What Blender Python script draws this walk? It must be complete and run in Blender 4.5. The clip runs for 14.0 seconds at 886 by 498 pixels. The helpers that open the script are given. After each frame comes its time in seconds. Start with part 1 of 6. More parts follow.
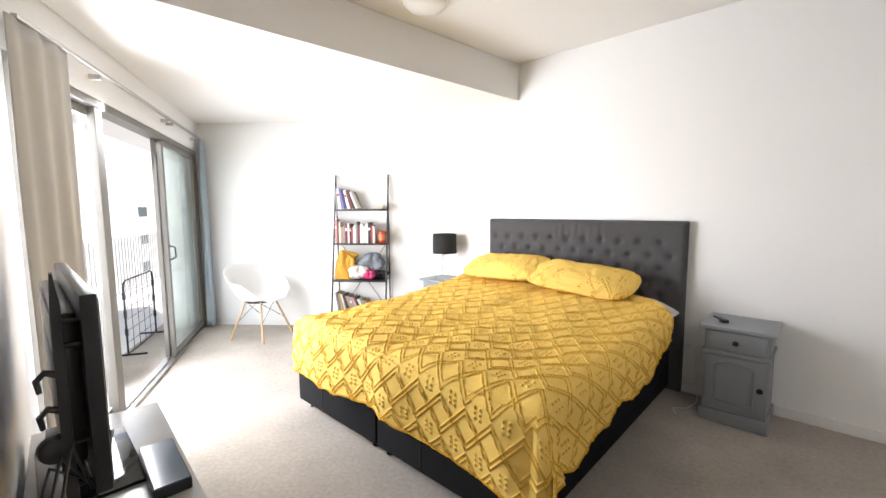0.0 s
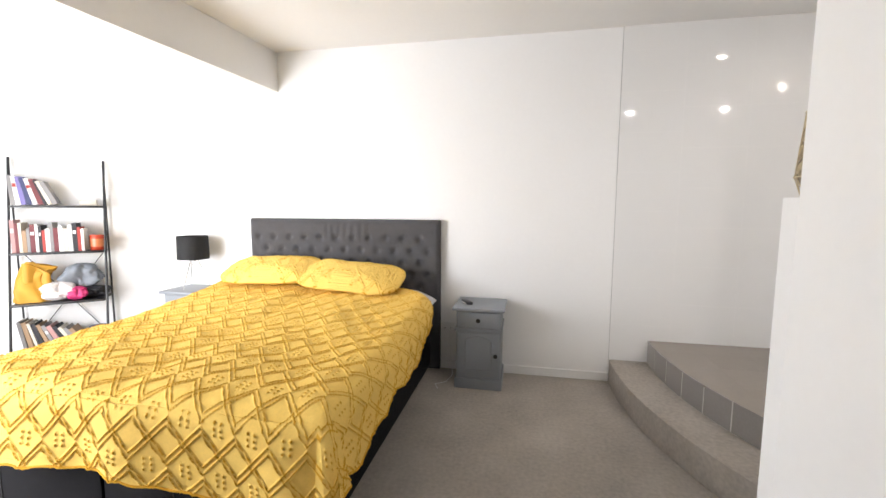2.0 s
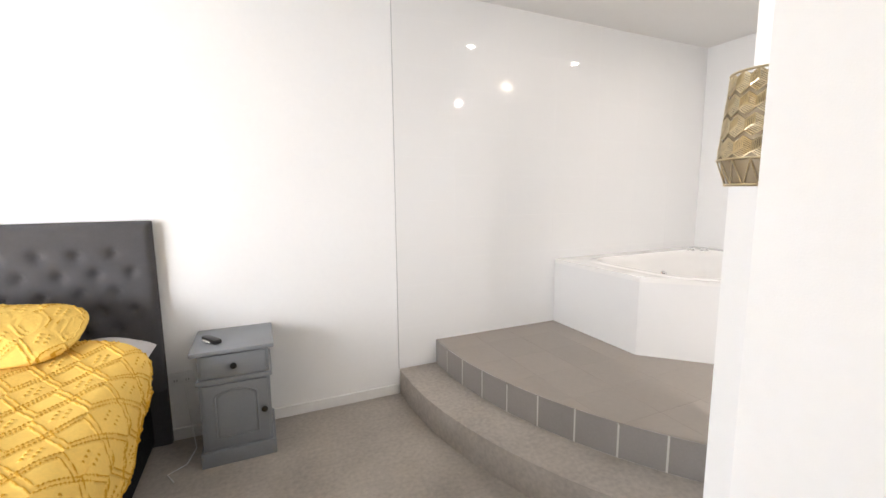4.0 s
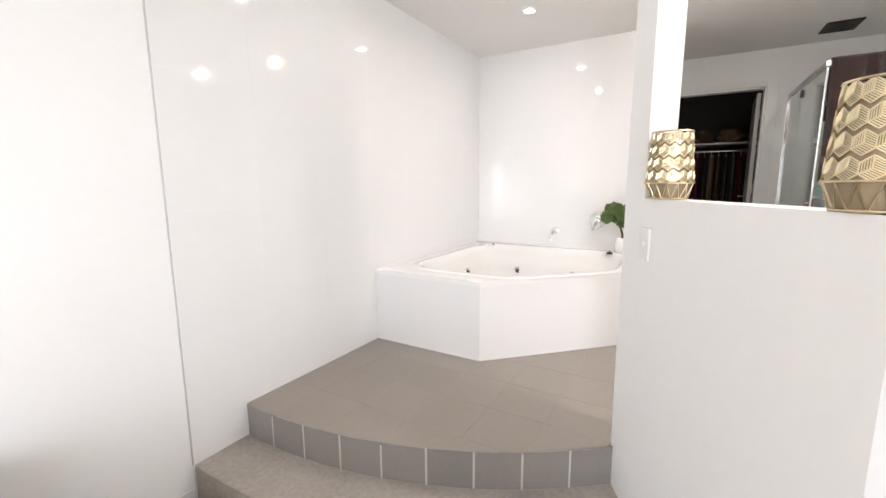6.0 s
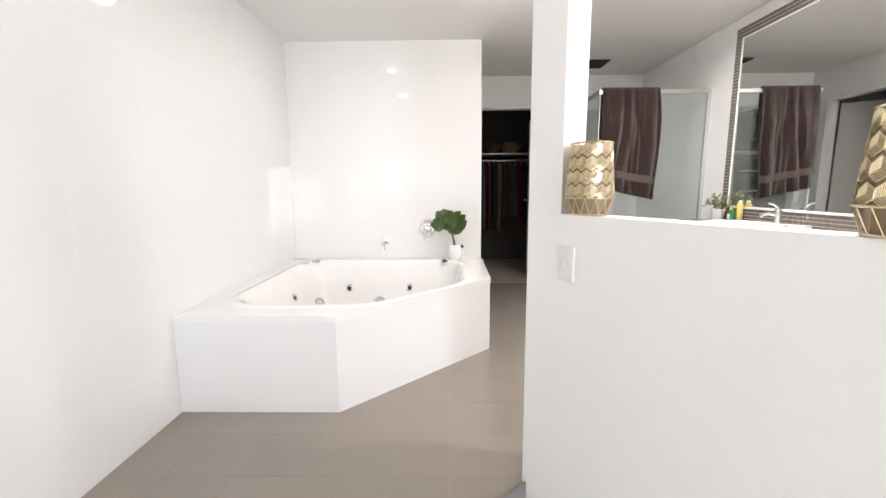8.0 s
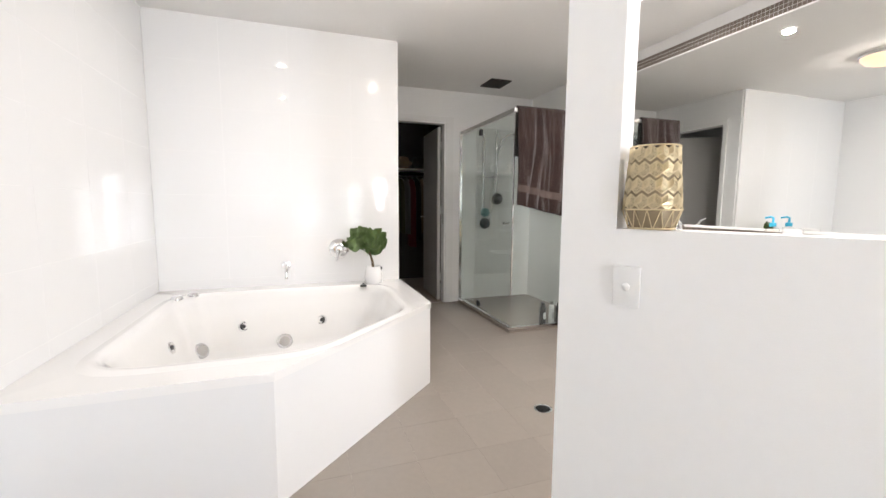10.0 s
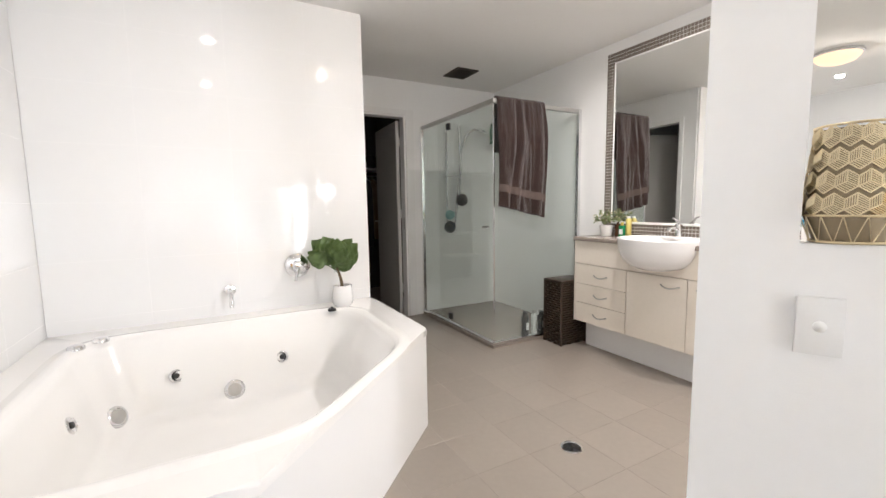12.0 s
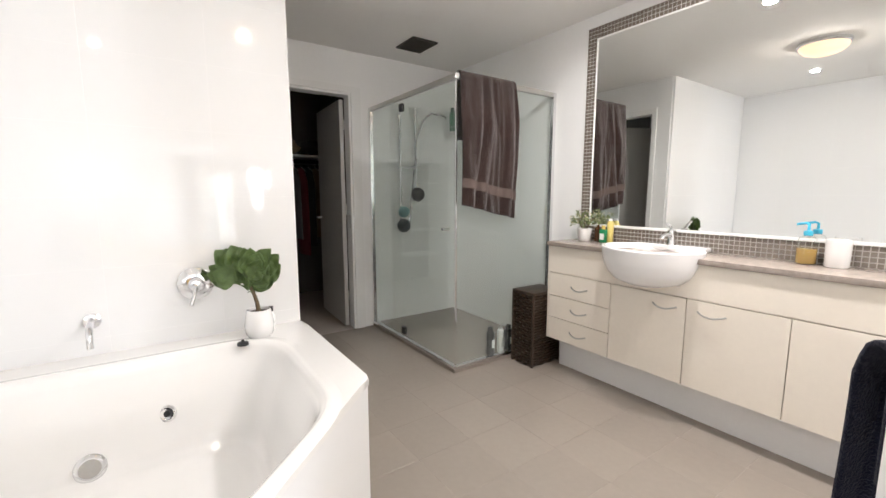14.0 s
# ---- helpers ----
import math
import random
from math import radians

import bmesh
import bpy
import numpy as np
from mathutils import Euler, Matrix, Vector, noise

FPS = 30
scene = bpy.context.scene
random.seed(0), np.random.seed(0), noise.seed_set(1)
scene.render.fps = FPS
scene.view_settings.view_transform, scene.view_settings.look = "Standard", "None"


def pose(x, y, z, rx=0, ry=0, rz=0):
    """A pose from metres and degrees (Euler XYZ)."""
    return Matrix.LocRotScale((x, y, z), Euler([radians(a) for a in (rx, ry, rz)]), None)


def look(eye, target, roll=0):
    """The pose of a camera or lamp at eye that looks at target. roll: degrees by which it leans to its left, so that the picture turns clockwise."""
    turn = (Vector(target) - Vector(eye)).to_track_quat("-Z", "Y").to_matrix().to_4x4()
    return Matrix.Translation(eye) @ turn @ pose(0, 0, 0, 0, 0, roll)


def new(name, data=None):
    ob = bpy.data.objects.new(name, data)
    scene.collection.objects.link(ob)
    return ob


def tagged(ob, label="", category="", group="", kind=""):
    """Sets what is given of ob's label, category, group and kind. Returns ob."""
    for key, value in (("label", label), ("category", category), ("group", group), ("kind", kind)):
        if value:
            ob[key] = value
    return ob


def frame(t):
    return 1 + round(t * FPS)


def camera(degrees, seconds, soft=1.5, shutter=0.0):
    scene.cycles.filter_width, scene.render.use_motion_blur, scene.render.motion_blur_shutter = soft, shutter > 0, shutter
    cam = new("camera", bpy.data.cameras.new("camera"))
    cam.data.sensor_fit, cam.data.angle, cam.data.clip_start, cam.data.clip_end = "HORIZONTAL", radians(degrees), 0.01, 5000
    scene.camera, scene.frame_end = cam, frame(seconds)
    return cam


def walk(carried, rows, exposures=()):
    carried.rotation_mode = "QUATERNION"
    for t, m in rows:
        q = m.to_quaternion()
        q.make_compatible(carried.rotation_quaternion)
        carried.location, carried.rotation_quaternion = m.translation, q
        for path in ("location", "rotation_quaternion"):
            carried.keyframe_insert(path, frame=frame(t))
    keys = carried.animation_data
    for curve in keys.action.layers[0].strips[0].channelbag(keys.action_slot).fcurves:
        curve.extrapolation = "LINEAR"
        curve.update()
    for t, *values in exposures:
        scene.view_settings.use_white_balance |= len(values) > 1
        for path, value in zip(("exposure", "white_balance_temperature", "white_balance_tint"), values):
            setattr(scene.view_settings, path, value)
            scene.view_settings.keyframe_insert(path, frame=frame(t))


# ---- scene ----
cam = camera(94.1, 14.0)
PATH = [
    (0, (-0.008, 0.033, 1.426), (-1.367, 1.488, 1.233), -0.4),
    (0.5, (-0.011, 0.042, 1.442), (-1.194, 1.642, 1.238), -0.7),
    (1, (-0.044, 0.033, 1.437), (-0.979, 1.79, 1.234), -0.3),
    (1.5, (-0.056, 0.035, 1.439), (-0.721, 1.911, 1.235), 0.0),
    (2, (-0.06, 0.051, 1.436), (-0.444, 2.003, 1.233), 0.3),
    (2.5, (-0.071, 0.18, 1.433), (-0.169, 2.167, 1.225), 0.4),
    (3, (-0.068, 0.399, 1.423), (0.117, 2.379, 1.209), 0.2),
    (3.5, (-0.152, 0.599, 1.436), (0.349, 2.521, 1.197), -0.2),
    (6, (-0.295, 1.605, 1.518), (1.409, 2.606, 1.211), -0.3),
    (6.5, (-0.215, 1.78, 1.523), (1.616, 2.529, 1.229), -0.3),
    (7, (-0.121, 1.886, 1.523), (1.795, 2.391, 1.256), -0.7),
    (7.5, (-0.069, 2.012, 1.546), (1.895, 2.267, 1.268), -0.2),
    (8, (0.001, 2.113, 1.560), (1.983, 2.146, 1.259), -0.4),
    (8.5, (0.108, 2.226, 1.546), (2.084, 2.05, 1.250), -0.3),
    (9, (0.213, 2.363, 1.534), (2.161, 1.995, 1.269), 0.1),
    (11.5, (0.857, 2.747, 1.53), (2.638, 1.86, 1.326), -0.5),
    (12, (1.021, 2.752, 1.553), (2.767, 1.801, 1.339), -0.9),
    (12.5, (1.202, 2.722, 1.534), (2.92, 1.722, 1.316), -0.9),
    (13, (1.315, 2.68, 1.584), (3.007, 1.64, 1.348), -0.7),
    (13.5, (1.415, 2.588, 1.622), (3.077, 1.506, 1.367), -0.4),
    (14, (1.516, 2.446, 1.603), (3.146, 1.317, 1.34), -0.0),
]
EXPOSURE = [(0.0, -0.03, 6500, 13), (3.0, 0.36, 6480, 13), (6.0, 0.64, 6380, 14), (9.0, 0.73, 6260, 13), (11.5, 0.70, 6360, 13), (14.0, 0.74, 6330, 12.5)]
walk(cam, [(t, look(eye, target, roll)) for t, eye, target, roll in PATH], EXPOSURE)

# ---- light ----
world = bpy.data.worlds.new("sky")
scene.world = world
world.use_nodes = True
_wt = world.node_tree
_sky = _wt.nodes.new("ShaderNodeTexSky")
_sky.sky_type, _sky.sun_disc = "NISHITA", False
_sky.sun_elevation, _sky.sun_rotation = radians(44), radians(30)
_wt.links.new(_sky.outputs[0], _wt.nodes["Background"].inputs[0])
_wt.nodes["Background"].inputs[1].default_value = 0.15

sun = new("sun", bpy.data.lights.new("sun", "SUN"))
sun.data.energy, sun.data.angle, sun.data.color = 5.0, radians(0.5), (1.0, 0.95, 0.88)
sun.matrix_world = look((0, 0, 0), (-0.36, -0.62, -0.70))


def area_lamp(name, eye, target, sx, sy, watts, colour=(1, 1, 1), shape="RECTANGLE", spread=180):
    ob = new(name, bpy.data.lights.new(name, "AREA"))
    ob.data.shape, ob.data.size, ob.data.size_y, ob.data.energy, ob.data.color = shape, sx, sy, watts, colour
    ob.data.spread = radians(spread)
    ob.matrix_world = look(eye, target)
    return ob


# window wall of the bedroom: a point on it, its direction, and the way out
WP, WD, WN = Vector((-3.65, 0.635, 0)), Vector((0.877, -0.48, 0)).normalized(), Vector((-0.48, -0.877, 0)).normalized()


def on_window(s, out=0.0, z=0.0):
    return WP + WD * s + WN * out + Vector((0, 0, z))


_w = on_window(0.42, 0.45, 1.20)
area_lamp("daylight_opening", _w, _w + Vector((0.86, 0.50, -0.27)), 1.35, 1.95, 190, (0.95, 0.97, 1.0))
_w = on_window(-0.84, 0.17, 1.10)
area_lamp("daylight_panel", _w, _w - WN + Vector((0, 0, -0.12)), 1.46, 1.90, 50, (0.94, 0.97, 1.0), spread=148)

DOWNLIGHTS = ((2.92, 2.73), (1.66, 2.76), (2.62, 0.58), (1.40, 0.53))
for _x, _y in DOWNLIGHTS:
    area_lamp("downlight_beam", (_x, _y, 2.795), (_x, _y, 0), 0.07, 0.07, 1.3 if _y > 2 else 15.5, (1.0, 0.95, 0.89), "DISK", 170)
OYSTER = (2.65, 1.83)
_l = new("oyster_bulb", bpy.data.lights.new("oyster_bulb", "POINT"))
_l.data.energy, _l.data.color, _l.data.shadow_soft_size = 6.5, (1.0, 0.90, 0.78), 0.028
_l.location = (OYSTER[0], OYSTER[1], 2.746)


# ---- materials ----
def material(name, base, rough=0.6, metal=0.0, spec=0.5, var=0.06, scale=8.0, bump=0.0, bump_scale=60.0, coat=0.0,
             emit=None, emit_strength=0.0, island=0.0, stretch=None, sheen=0.0, placed=False):
    m = bpy.data.materials.new(name)
    m.use_nodes = True
    nt = m.node_tree
    b = nt.nodes["Principled BSDF"]
    b.inputs["Base Color"].default_value = (*base, 1)
    b.inputs["Roughness"].default_value = rough
    b.inputs["Metallic"].default_value = metal
    b.inputs["Specular IOR Level"].default_value = spec
    b.inputs["Coat Weight"].default_value = coat
    b.inputs["Sheen Weight"].default_value = sheen
    coord = nt.nodes.new("ShaderNodeTexCoord")
    vec = nt.nodes.new("ShaderNodeNewGeometry").outputs["Position"] if placed else coord.outputs["Object"]
    if stretch:
        mp = nt.nodes.new("ShaderNodeMapping")
        mp.inputs["Scale"].default_value = stretch
        nt.links.new(vec, mp.inputs[0])
        vec = mp.outputs[0]
    if var > 0 or island > 0:
        n1, n2 = nt.nodes.new("ShaderNodeTexNoise"), nt.nodes.new("ShaderNodeTexNoise")
        n1.inputs["Scale"].default_value, n1.inputs["Detail"].default_value = scale, 4
        n2.inputs["Scale"].default_value, n2.inputs["Detail"].default_value = scale * 14, 3
        nt.links.new(vec, n1.inputs["Vector"]), nt.links.new(vec, n2.inputs["Vector"])
        add = nt.nodes.new("ShaderNodeMath")
        add.operation = "ADD"
        nt.links.new(n1.outputs[0], add.inputs[0]), nt.links.new(n2.outputs[0], add.inputs[1])
        last = add.outputs[0]
        mr = nt.nodes.new("ShaderNodeMapRange")
        mr.inputs[1].default_value, mr.inputs[2].default_value = 0.6, 1.4
        mr.inputs[3].default_value, mr.inputs[4].default_value = 1 - var, 1 + var
        nt.links.new(last, mr.inputs[0])
        last = mr.outputs[0]
        if island > 0:
            oi = nt.nodes.new("ShaderNodeObjectInfo")
            m2 = nt.nodes.new("ShaderNodeMapRange")
            m2.inputs[3].default_value, m2.inputs[4].default_value = 1 - island, 1 + island
            nt.links.new(oi.outputs["Random"], m2.inputs[0])
            mul = nt.nodes.new("ShaderNodeMath")
            mul.operation = "MULTIPLY"
            nt.links.new(last, mul.inputs[0]), nt.links.new(m2.outputs[0], mul.inputs[1])
            last = mul.outputs[0]
        mix = nt.nodes.new("ShaderNodeVectorMath")
        mix.operation = "SCALE"
        mix.inputs[0].default_value = base
        nt.links.new(last, mix.inputs["Scale"])
        nt.links.new(mix.outputs[0], b.inputs["Base Color"])
        rr = nt.nodes.new("ShaderNodeMapRange")
        rr.inputs[3].default_value, rr.inputs[4].default_value = max(0.02, rough * 0.88), min(1, rough * 1.12)
        nt.links.new(n1.outputs[0], rr.inputs[0])
        nt.links.new(rr.outputs[0], b.inputs["Roughness"])
    if bump > 0:
        nb = nt.nodes.new("ShaderNodeTexNoise")
        nb.inputs["Scale"].default_value, nb.inputs["Detail"].default_value = bump_scale, 5
        nt.links.new(vec, nb.inputs["Vector"])
        bp = nt.nodes.new("ShaderNodeBump")
        bp.inputs["Strength"].default_value, bp.inputs["Distance"].default_value = bump, 0.01
        nt.links.new(nb.outputs[0], bp.inputs["Height"])
        nt.links.new(bp.outputs[0], b.inputs["Normal"])
    if emit:
        b.inputs["Emission Color"].default_value = (*emit, 1)
        b.inputs["Emission Strength"].default_value = emit_strength
    return m


def glass(name, tint, haze=0.0, rough=0.0, gloss=0.10):
    """A thin pane: clear, with a little mirror and a little haze of dried drops."""
    m = bpy.data.materials.new(name)
    m.use_nodes = True
    nt = m.node_tree
    nt.nodes.remove(nt.nodes["Principled BSDF"])
    out = nt.nodes["Material Output"]
    tr = nt.nodes.new("ShaderNodeBsdfTransparent")
    tr.inputs[0].default_value = (*tint, 1)
    gl = nt.nodes.new("ShaderNodeBsdfGlossy")
    gl.inputs["Roughness"].default_value = rough
    df = nt.nodes.new("ShaderNodeBsdfDiffuse")
    df.inputs[0].default_value = (tint[0] * 0.85, tint[1] * 0.85, tint[2] * 0.85, 1)
    lw, fp, fr = nt.nodes.new("ShaderNodeLayerWeight"), nt.nodes.new("ShaderNodeMath"), nt.nodes.new("ShaderNodeMapRange")
    fp.operation, fp.inputs[1].default_value = "POWER", 4.0
    nt.links.new(lw.outputs["Facing"], fp.inputs[0])
    nt.links.new(fp.outputs[0], fr.inputs[0])
    fr.inputs[3].default_value, fr.inputs[4].default_value = 0.03, 0.75
    mx, mg = nt.nodes.new("ShaderNodeMixShader"), nt.nodes.new("ShaderNodeMixShader")
    noi, mr = nt.nodes.new("ShaderNodeTexNoise"), nt.nodes.new("ShaderNodeMapRange")
    coord = nt.nodes.new("ShaderNodeTexCoord")
    noi.inputs["Scale"].default_value, noi.inputs["Detail"].default_value = 5, 5
    nt.links.new(coord.outputs["Object"], noi.inputs["Vector"])
    mr.inputs[3].default_value, mr.inputs[4].default_value = haze * 0.7, haze * 1.3
    nt.links.new(noi.outputs[0], mr.inputs[0])
    nt.links.new(mr.outputs[0], mx.inputs[0])
    nt.links.new(tr.outputs[0], mx.inputs[1]), nt.links.new(df.outputs[0], mx.inputs[2])
    nt.links.new(fr.outputs[0], mg.inputs[0])
    nt.links.new(mx.outputs[0], mg.inputs[1]), nt.links.new(gl.outputs[0], mg.inputs[2])
    nt.links.new(mg.outputs[0], out.inputs[0])
    return m


M = {}
M["paint"] = material("white_wall_paint", (0.86, 0.86, 0.855), 0.55, spec=0.35, var=0.012, scale=2.2, bump=0.05, bump_scale=260)
M["ceiling"] = material("ceiling_paint", (0.83, 0.82, 0.80), 0.85, spec=0.2, var=0.012, scale=2, bump=0.04, bump_scale=200)
M["trim"] = material("gloss_trim_paint", (0.82, 0.82, 0.81), 0.32, var=0.015, scale=5)
M["carpet"] = material("grey_carpet", (0.51, 0.465, 0.415), 0.95, spec=0.1, var=0.2, scale=3, bump=1.0, bump_scale=300)
M["tile_white"] = material("white_glazed_tile", (0.82, 0.82, 0.815), 0.05, spec=0.6, var=0.006, scale=2, placed=True)
M["grout_white"] = material("white_grout", (0.86, 0.855, 0.845), 0.7, var=0.03, scale=20)
M["tile_floor"] = material("taupe_floor_tile", (0.29, 0.252, 0.218), 0.25, spec=0.5, var=0.035, scale=2.5, island=0.03, bump=0.03, bump_scale=120, placed=True)
M["tile_riser"] = material("grey_riser_tile", (0.27, 0.25, 0.235), 0.36, var=0.07, scale=6, island=0.05, placed=True)
M["grout"] = material("pale_grout", (0.36, 0.315, 0.275), 0.85, var=0.08, scale=25)
M["grout_light"] = material("riser_grout", (0.62, 0.60, 0.57), 0.85, var=0.05, scale=25)
M["acrylic"] = material("white_bath_acrylic", (0.87, 0.862, 0.845), 0.10, var=0.006, scale=2, coat=0.3)
M["chrome"] = material("chrome", (0.78, 0.78, 0.79), 0.10, metal=1.0, var=0.02, scale=10)
M["alu"] = material("satin_aluminium", (0.50, 0.49, 0.47), 0.35, metal=0.9, var=0.04, scale=8)
M["frame_grey"] = material("powdercoat_frame", (0.19, 0.18, 0.165), 0.45, var=0.04, scale=8)
M["steel"] = material("brushed_steel", (0.55, 0.54, 0.52), 0.34, metal=1.0, var=0.04, scale=20)
M["black_metal"] = material("black_metal", (0.018, 0.018, 0.02), 0.4, var=0.1, scale=20)
M["black_plastic"] = material("black_plastic", (0.014, 0.014, 0.015), 0.32, var=0.1, scale=14)
M["gloss_black"] = material("gloss_black", (0.008, 0.008, 0.009), 0.06, var=0.05, scale=8)
M["white_plastic"] = material("white_plastic", (0.80, 0.80, 0.79), 0.35, var=0.015, scale=8)
M["cabinet_black"] = material("black_brown_veneer", (0.016, 0.014, 0.013), 0.16, var=0.2, scale=3, stretch=(1, 14, 14))
M["bed_fabric"] = material("charcoal_bed_fabric", (0.012, 0.012, 0.014), 0.9, spec=0.15, var=0.14, scale=14, bump=0.5, bump_scale=500)
M["headboard"] = material("grey_headboard_linen", (0.088, 0.086, 0.091), 0.88, spec=0.2, var=0.13, scale=16, bump=0.5, bump_scale=420, sheen=0.06)
M["quilt"] = material("mustard_cotton", (0.91, 0.62, 0.16), 0.86, spec=0.15, var=0.07, scale=7, bump=0.35, bump_scale=330)
# quilt mustard made darker: shade along the tufted lines sits in this colour
M["tuft"] = material("mustard_tuft_shaded", (0.70, 0.37, 0.035), 0.92, spec=0.15, var=0.08, scale=30, bump=0.6, bump_scale=260)
M["sheet"] = material("grey_white_sheet", (0.60, 0.58, 0.58), 0.9, var=0.04, scale=8, bump=0.3, bump_scale=200)
M["grey_paint"] = material("grey_furniture_paint", (0.245, 0.262, 0.285), 0.42, var=0.06, scale=7, bump=0.06, bump_scale=60)
M["dark_knob"] = material("dark_bronze_knob", (0.02, 0.018, 0.017), 0.36, metal=0.6, var=0.1, scale=20)
M["shade_black"] = material("black_lampshade", (0.012, 0.012, 0.013), 0.8, var=0.1, scale=30, bump=0.3, bump_scale=400)
M["chair_shell"] = material("white_moulded_shell", (0.82, 0.83, 0.83), 0.34, var=0.012, scale=5)
M["beech"] = material("beech_wood", (0.52, 0.36, 0.21), 0.45, var=0.12, scale=9, stretch=(6, 6, 0.8))
M["cabinet_top"] = material("pale_glossy_top", (0.46, 0.455, 0.445), 0.16, spec=0.5, var=0.05, scale=4)
M["rail_paint"] = material("pale_grey_rail_paint", (0.50, 0.50, 0.50), 0.4, var=0.03, scale=6)
M["curtain"] = material("pale_linen_curtain", (0.56, 0.545, 0.515), 0.9, var=0.04, scale=10, bump=0.25, bump_scale=300)
M["curtain_blue"] = material("blue_grey_curtain", (0.36, 0.43, 0.48), 0.9, var=0.05, scale=10, bump=0.25, bump_scale=300)
M["gold"] = material("pierced_gold_metal", (0.70, 0.60, 0.40), 0.34, metal=1.0, var=0.08, scale=18)
M["gold_inner"] = material("candle_lining", (0.30, 0.24, 0.155), 0.5, metal=0.3, var=0.06, scale=20)
M["vanity"] = material("cream_laminate", (0.82, 0.76, 0.67), 0.38, var=0.02, scale=3)
M["kick"] = material("white_kickboard", (0.78, 0.775, 0.77), 0.4, var=0.02, scale=4)
M["bench"] = material("speckled_bench_laminate", (0.33, 0.28, 0.245), 0.22, var=0.34, scale=38, bump=0.02)
M["ceramic"] = material("white_ceramic", (0.86, 0.855, 0.85), 0.07, var=0.005, scale=2, coat=0.4)
M["mosaic"] = material("taupe_mosaic", (0.19, 0.16, 0.135), 0.16, var=0.1, scale=20)
M["mirror"] = material("mirror_silver", (0.90, 0.91, 0.90), 0.0, metal=1.0, var=0.0)
M["glass"] = glass("clear_glass", (0.98, 0.99, 0.985), 0.0)
M["glass_sheer"] = glass("tinted_door_glass", (0.90, 0.955, 0.945), 0.22)
M["glass_shower"] = glass("shower_glass", (0.935, 0.968, 0.955), 0.05)
M["wicker"] = material("dark_wicker", (0.034, 0.020, 0.012), 0.34, var=0.6, scale=24)
M["towel_brown"] = material("brown_towel", (0.032, 0.017, 0.014), 0.95, spec=0.1, var=0.55, scale=7, bump=1.0, bump_scale=200, sheen=0.3)
M["towel_band"] = material("brown_towel_band", (0.10, 0.072, 0.063), 0.9, var=0.1, scale=20, bump=0.4, bump_scale=300)
M["towel_navy"] = material("navy_towel", (0.012, 0.014, 0.030), 0.95, spec=0.1, var=0.2, scale=10, bump=0.9, bump_scale=260, sheen=0.1)
M["leaf"] = material("dark_green_leaf", (0.075, 0.125, 0.03), 0.42, var=0.35, scale=12)
M["leaf_pale"] = material("sage_leaf", (0.15, 0.19, 0.07), 0.6, var=0.3, scale=18)
M["bud"] = material("cream_buds", (0.60, 0.55, 0.38), 0.7, var=0.1, scale=20)
M["stem"] = material("brown_stem", (0.12, 0.085, 0.045), 0.8, var=0.2, scale=20)
M["soil"] = material("dark_soil", (0.03, 0.022, 0.016), 0.95, var=0.3, scale=60, bump=0.8, bump_scale=90)
M["door_grey"] = material("painted_door", (0.50, 0.49, 0.47), 0.45, var=0.03, scale=4)
# near black: the robe's lack of light is put into this colour
M["closet"] = material("robe_wall_shade", (0.07, 0.065, 0.06), 0.8, var=0.03, scale=4)
M["render_white"] = material("white_render", (0.80, 0.79, 0.77), 0.9, var=0.03, scale=0.8, bump=0.1, bump_scale=40)
M["window_dark"] = material("dark_window_pane", (0.10, 0.13, 0.15), 0.1, var=0.1, scale=2)
M["concrete"] = material("pale_balcony_tile", (0.62, 0.60, 0.57), 0.6, var=0.06, scale=3)
M["lamp_glow"] = material("downlight_lens", (0.9, 0.88, 0.82), 0.3, var=0, emit=(1.0, 0.90, 0.78), emit_strength=60)
M["oyster_glow"] = material("oyster_glass_lit", (0.60, 0.49, 0.35), 0.3, var=0, emit=(1.0, 0.66, 0.36), emit_strength=0.9)
M["oyster_off"] = material("opal_glass", (0.80, 0.79, 0.76), 0.25, var=0.01, scale=4)
M["vent_dark"] = material("dark_vent", (0.035, 0.028, 0.022), 0.6, var=0.2, scale=20)


def dye(name, rgb, rough=0.6):
    if name not in M:
        M[name] = material(name, rgb, rough, var=0.1, scale=16)
    return M[name]


# ---- mesh helpers ----
def add_box(bm, x0, y0, z0, x1, y1, z1, bevel=0.0, m=None):
    r = bmesh.ops.create_cube(bm, size=1, matrix=Matrix.Translation(((x0 + x1) / 2, (y0 + y1) / 2, (z0 + z1) / 2)) @ Matrix.Diagonal((abs(x1 - x0), abs(y1 - y0), abs(z1 - z0), 1)))
    vs = r["verts"]
    if bevel > 0:
        es = {e for v in vs for e in v.link_edges}
        rb = bmesh.ops.bevel(bm, geom=list(es), offset=bevel, segments=2, affect="EDGES", profile=0.6)
        vs = list({v for f in rb["faces"] for v in f.verts} | {v for v in vs if v.is_valid})
    if m is not None:
        bmesh.ops.transform(bm, matrix=m, verts=vs)
    return vs


def box(*a, bevel=0.0, m=None):
    bm = bmesh.new()
    add_box(bm, *a, bevel=bevel, m=m)
    return bm


def add_prism(bm, pts, z0, z1):
    lo = [bm.verts.new((p[0], p[1], z0)) for p in pts]
    hi = [bm.verts.new((p[0], p[1], z1)) for p in pts]
    n = len(pts)
    bm.faces.new(lo[::-1]), bm.faces.new(hi)
    for i in range(n):
        bm.faces.new((lo[i], lo[(i + 1) % n], hi[(i + 1) % n], hi[i]))


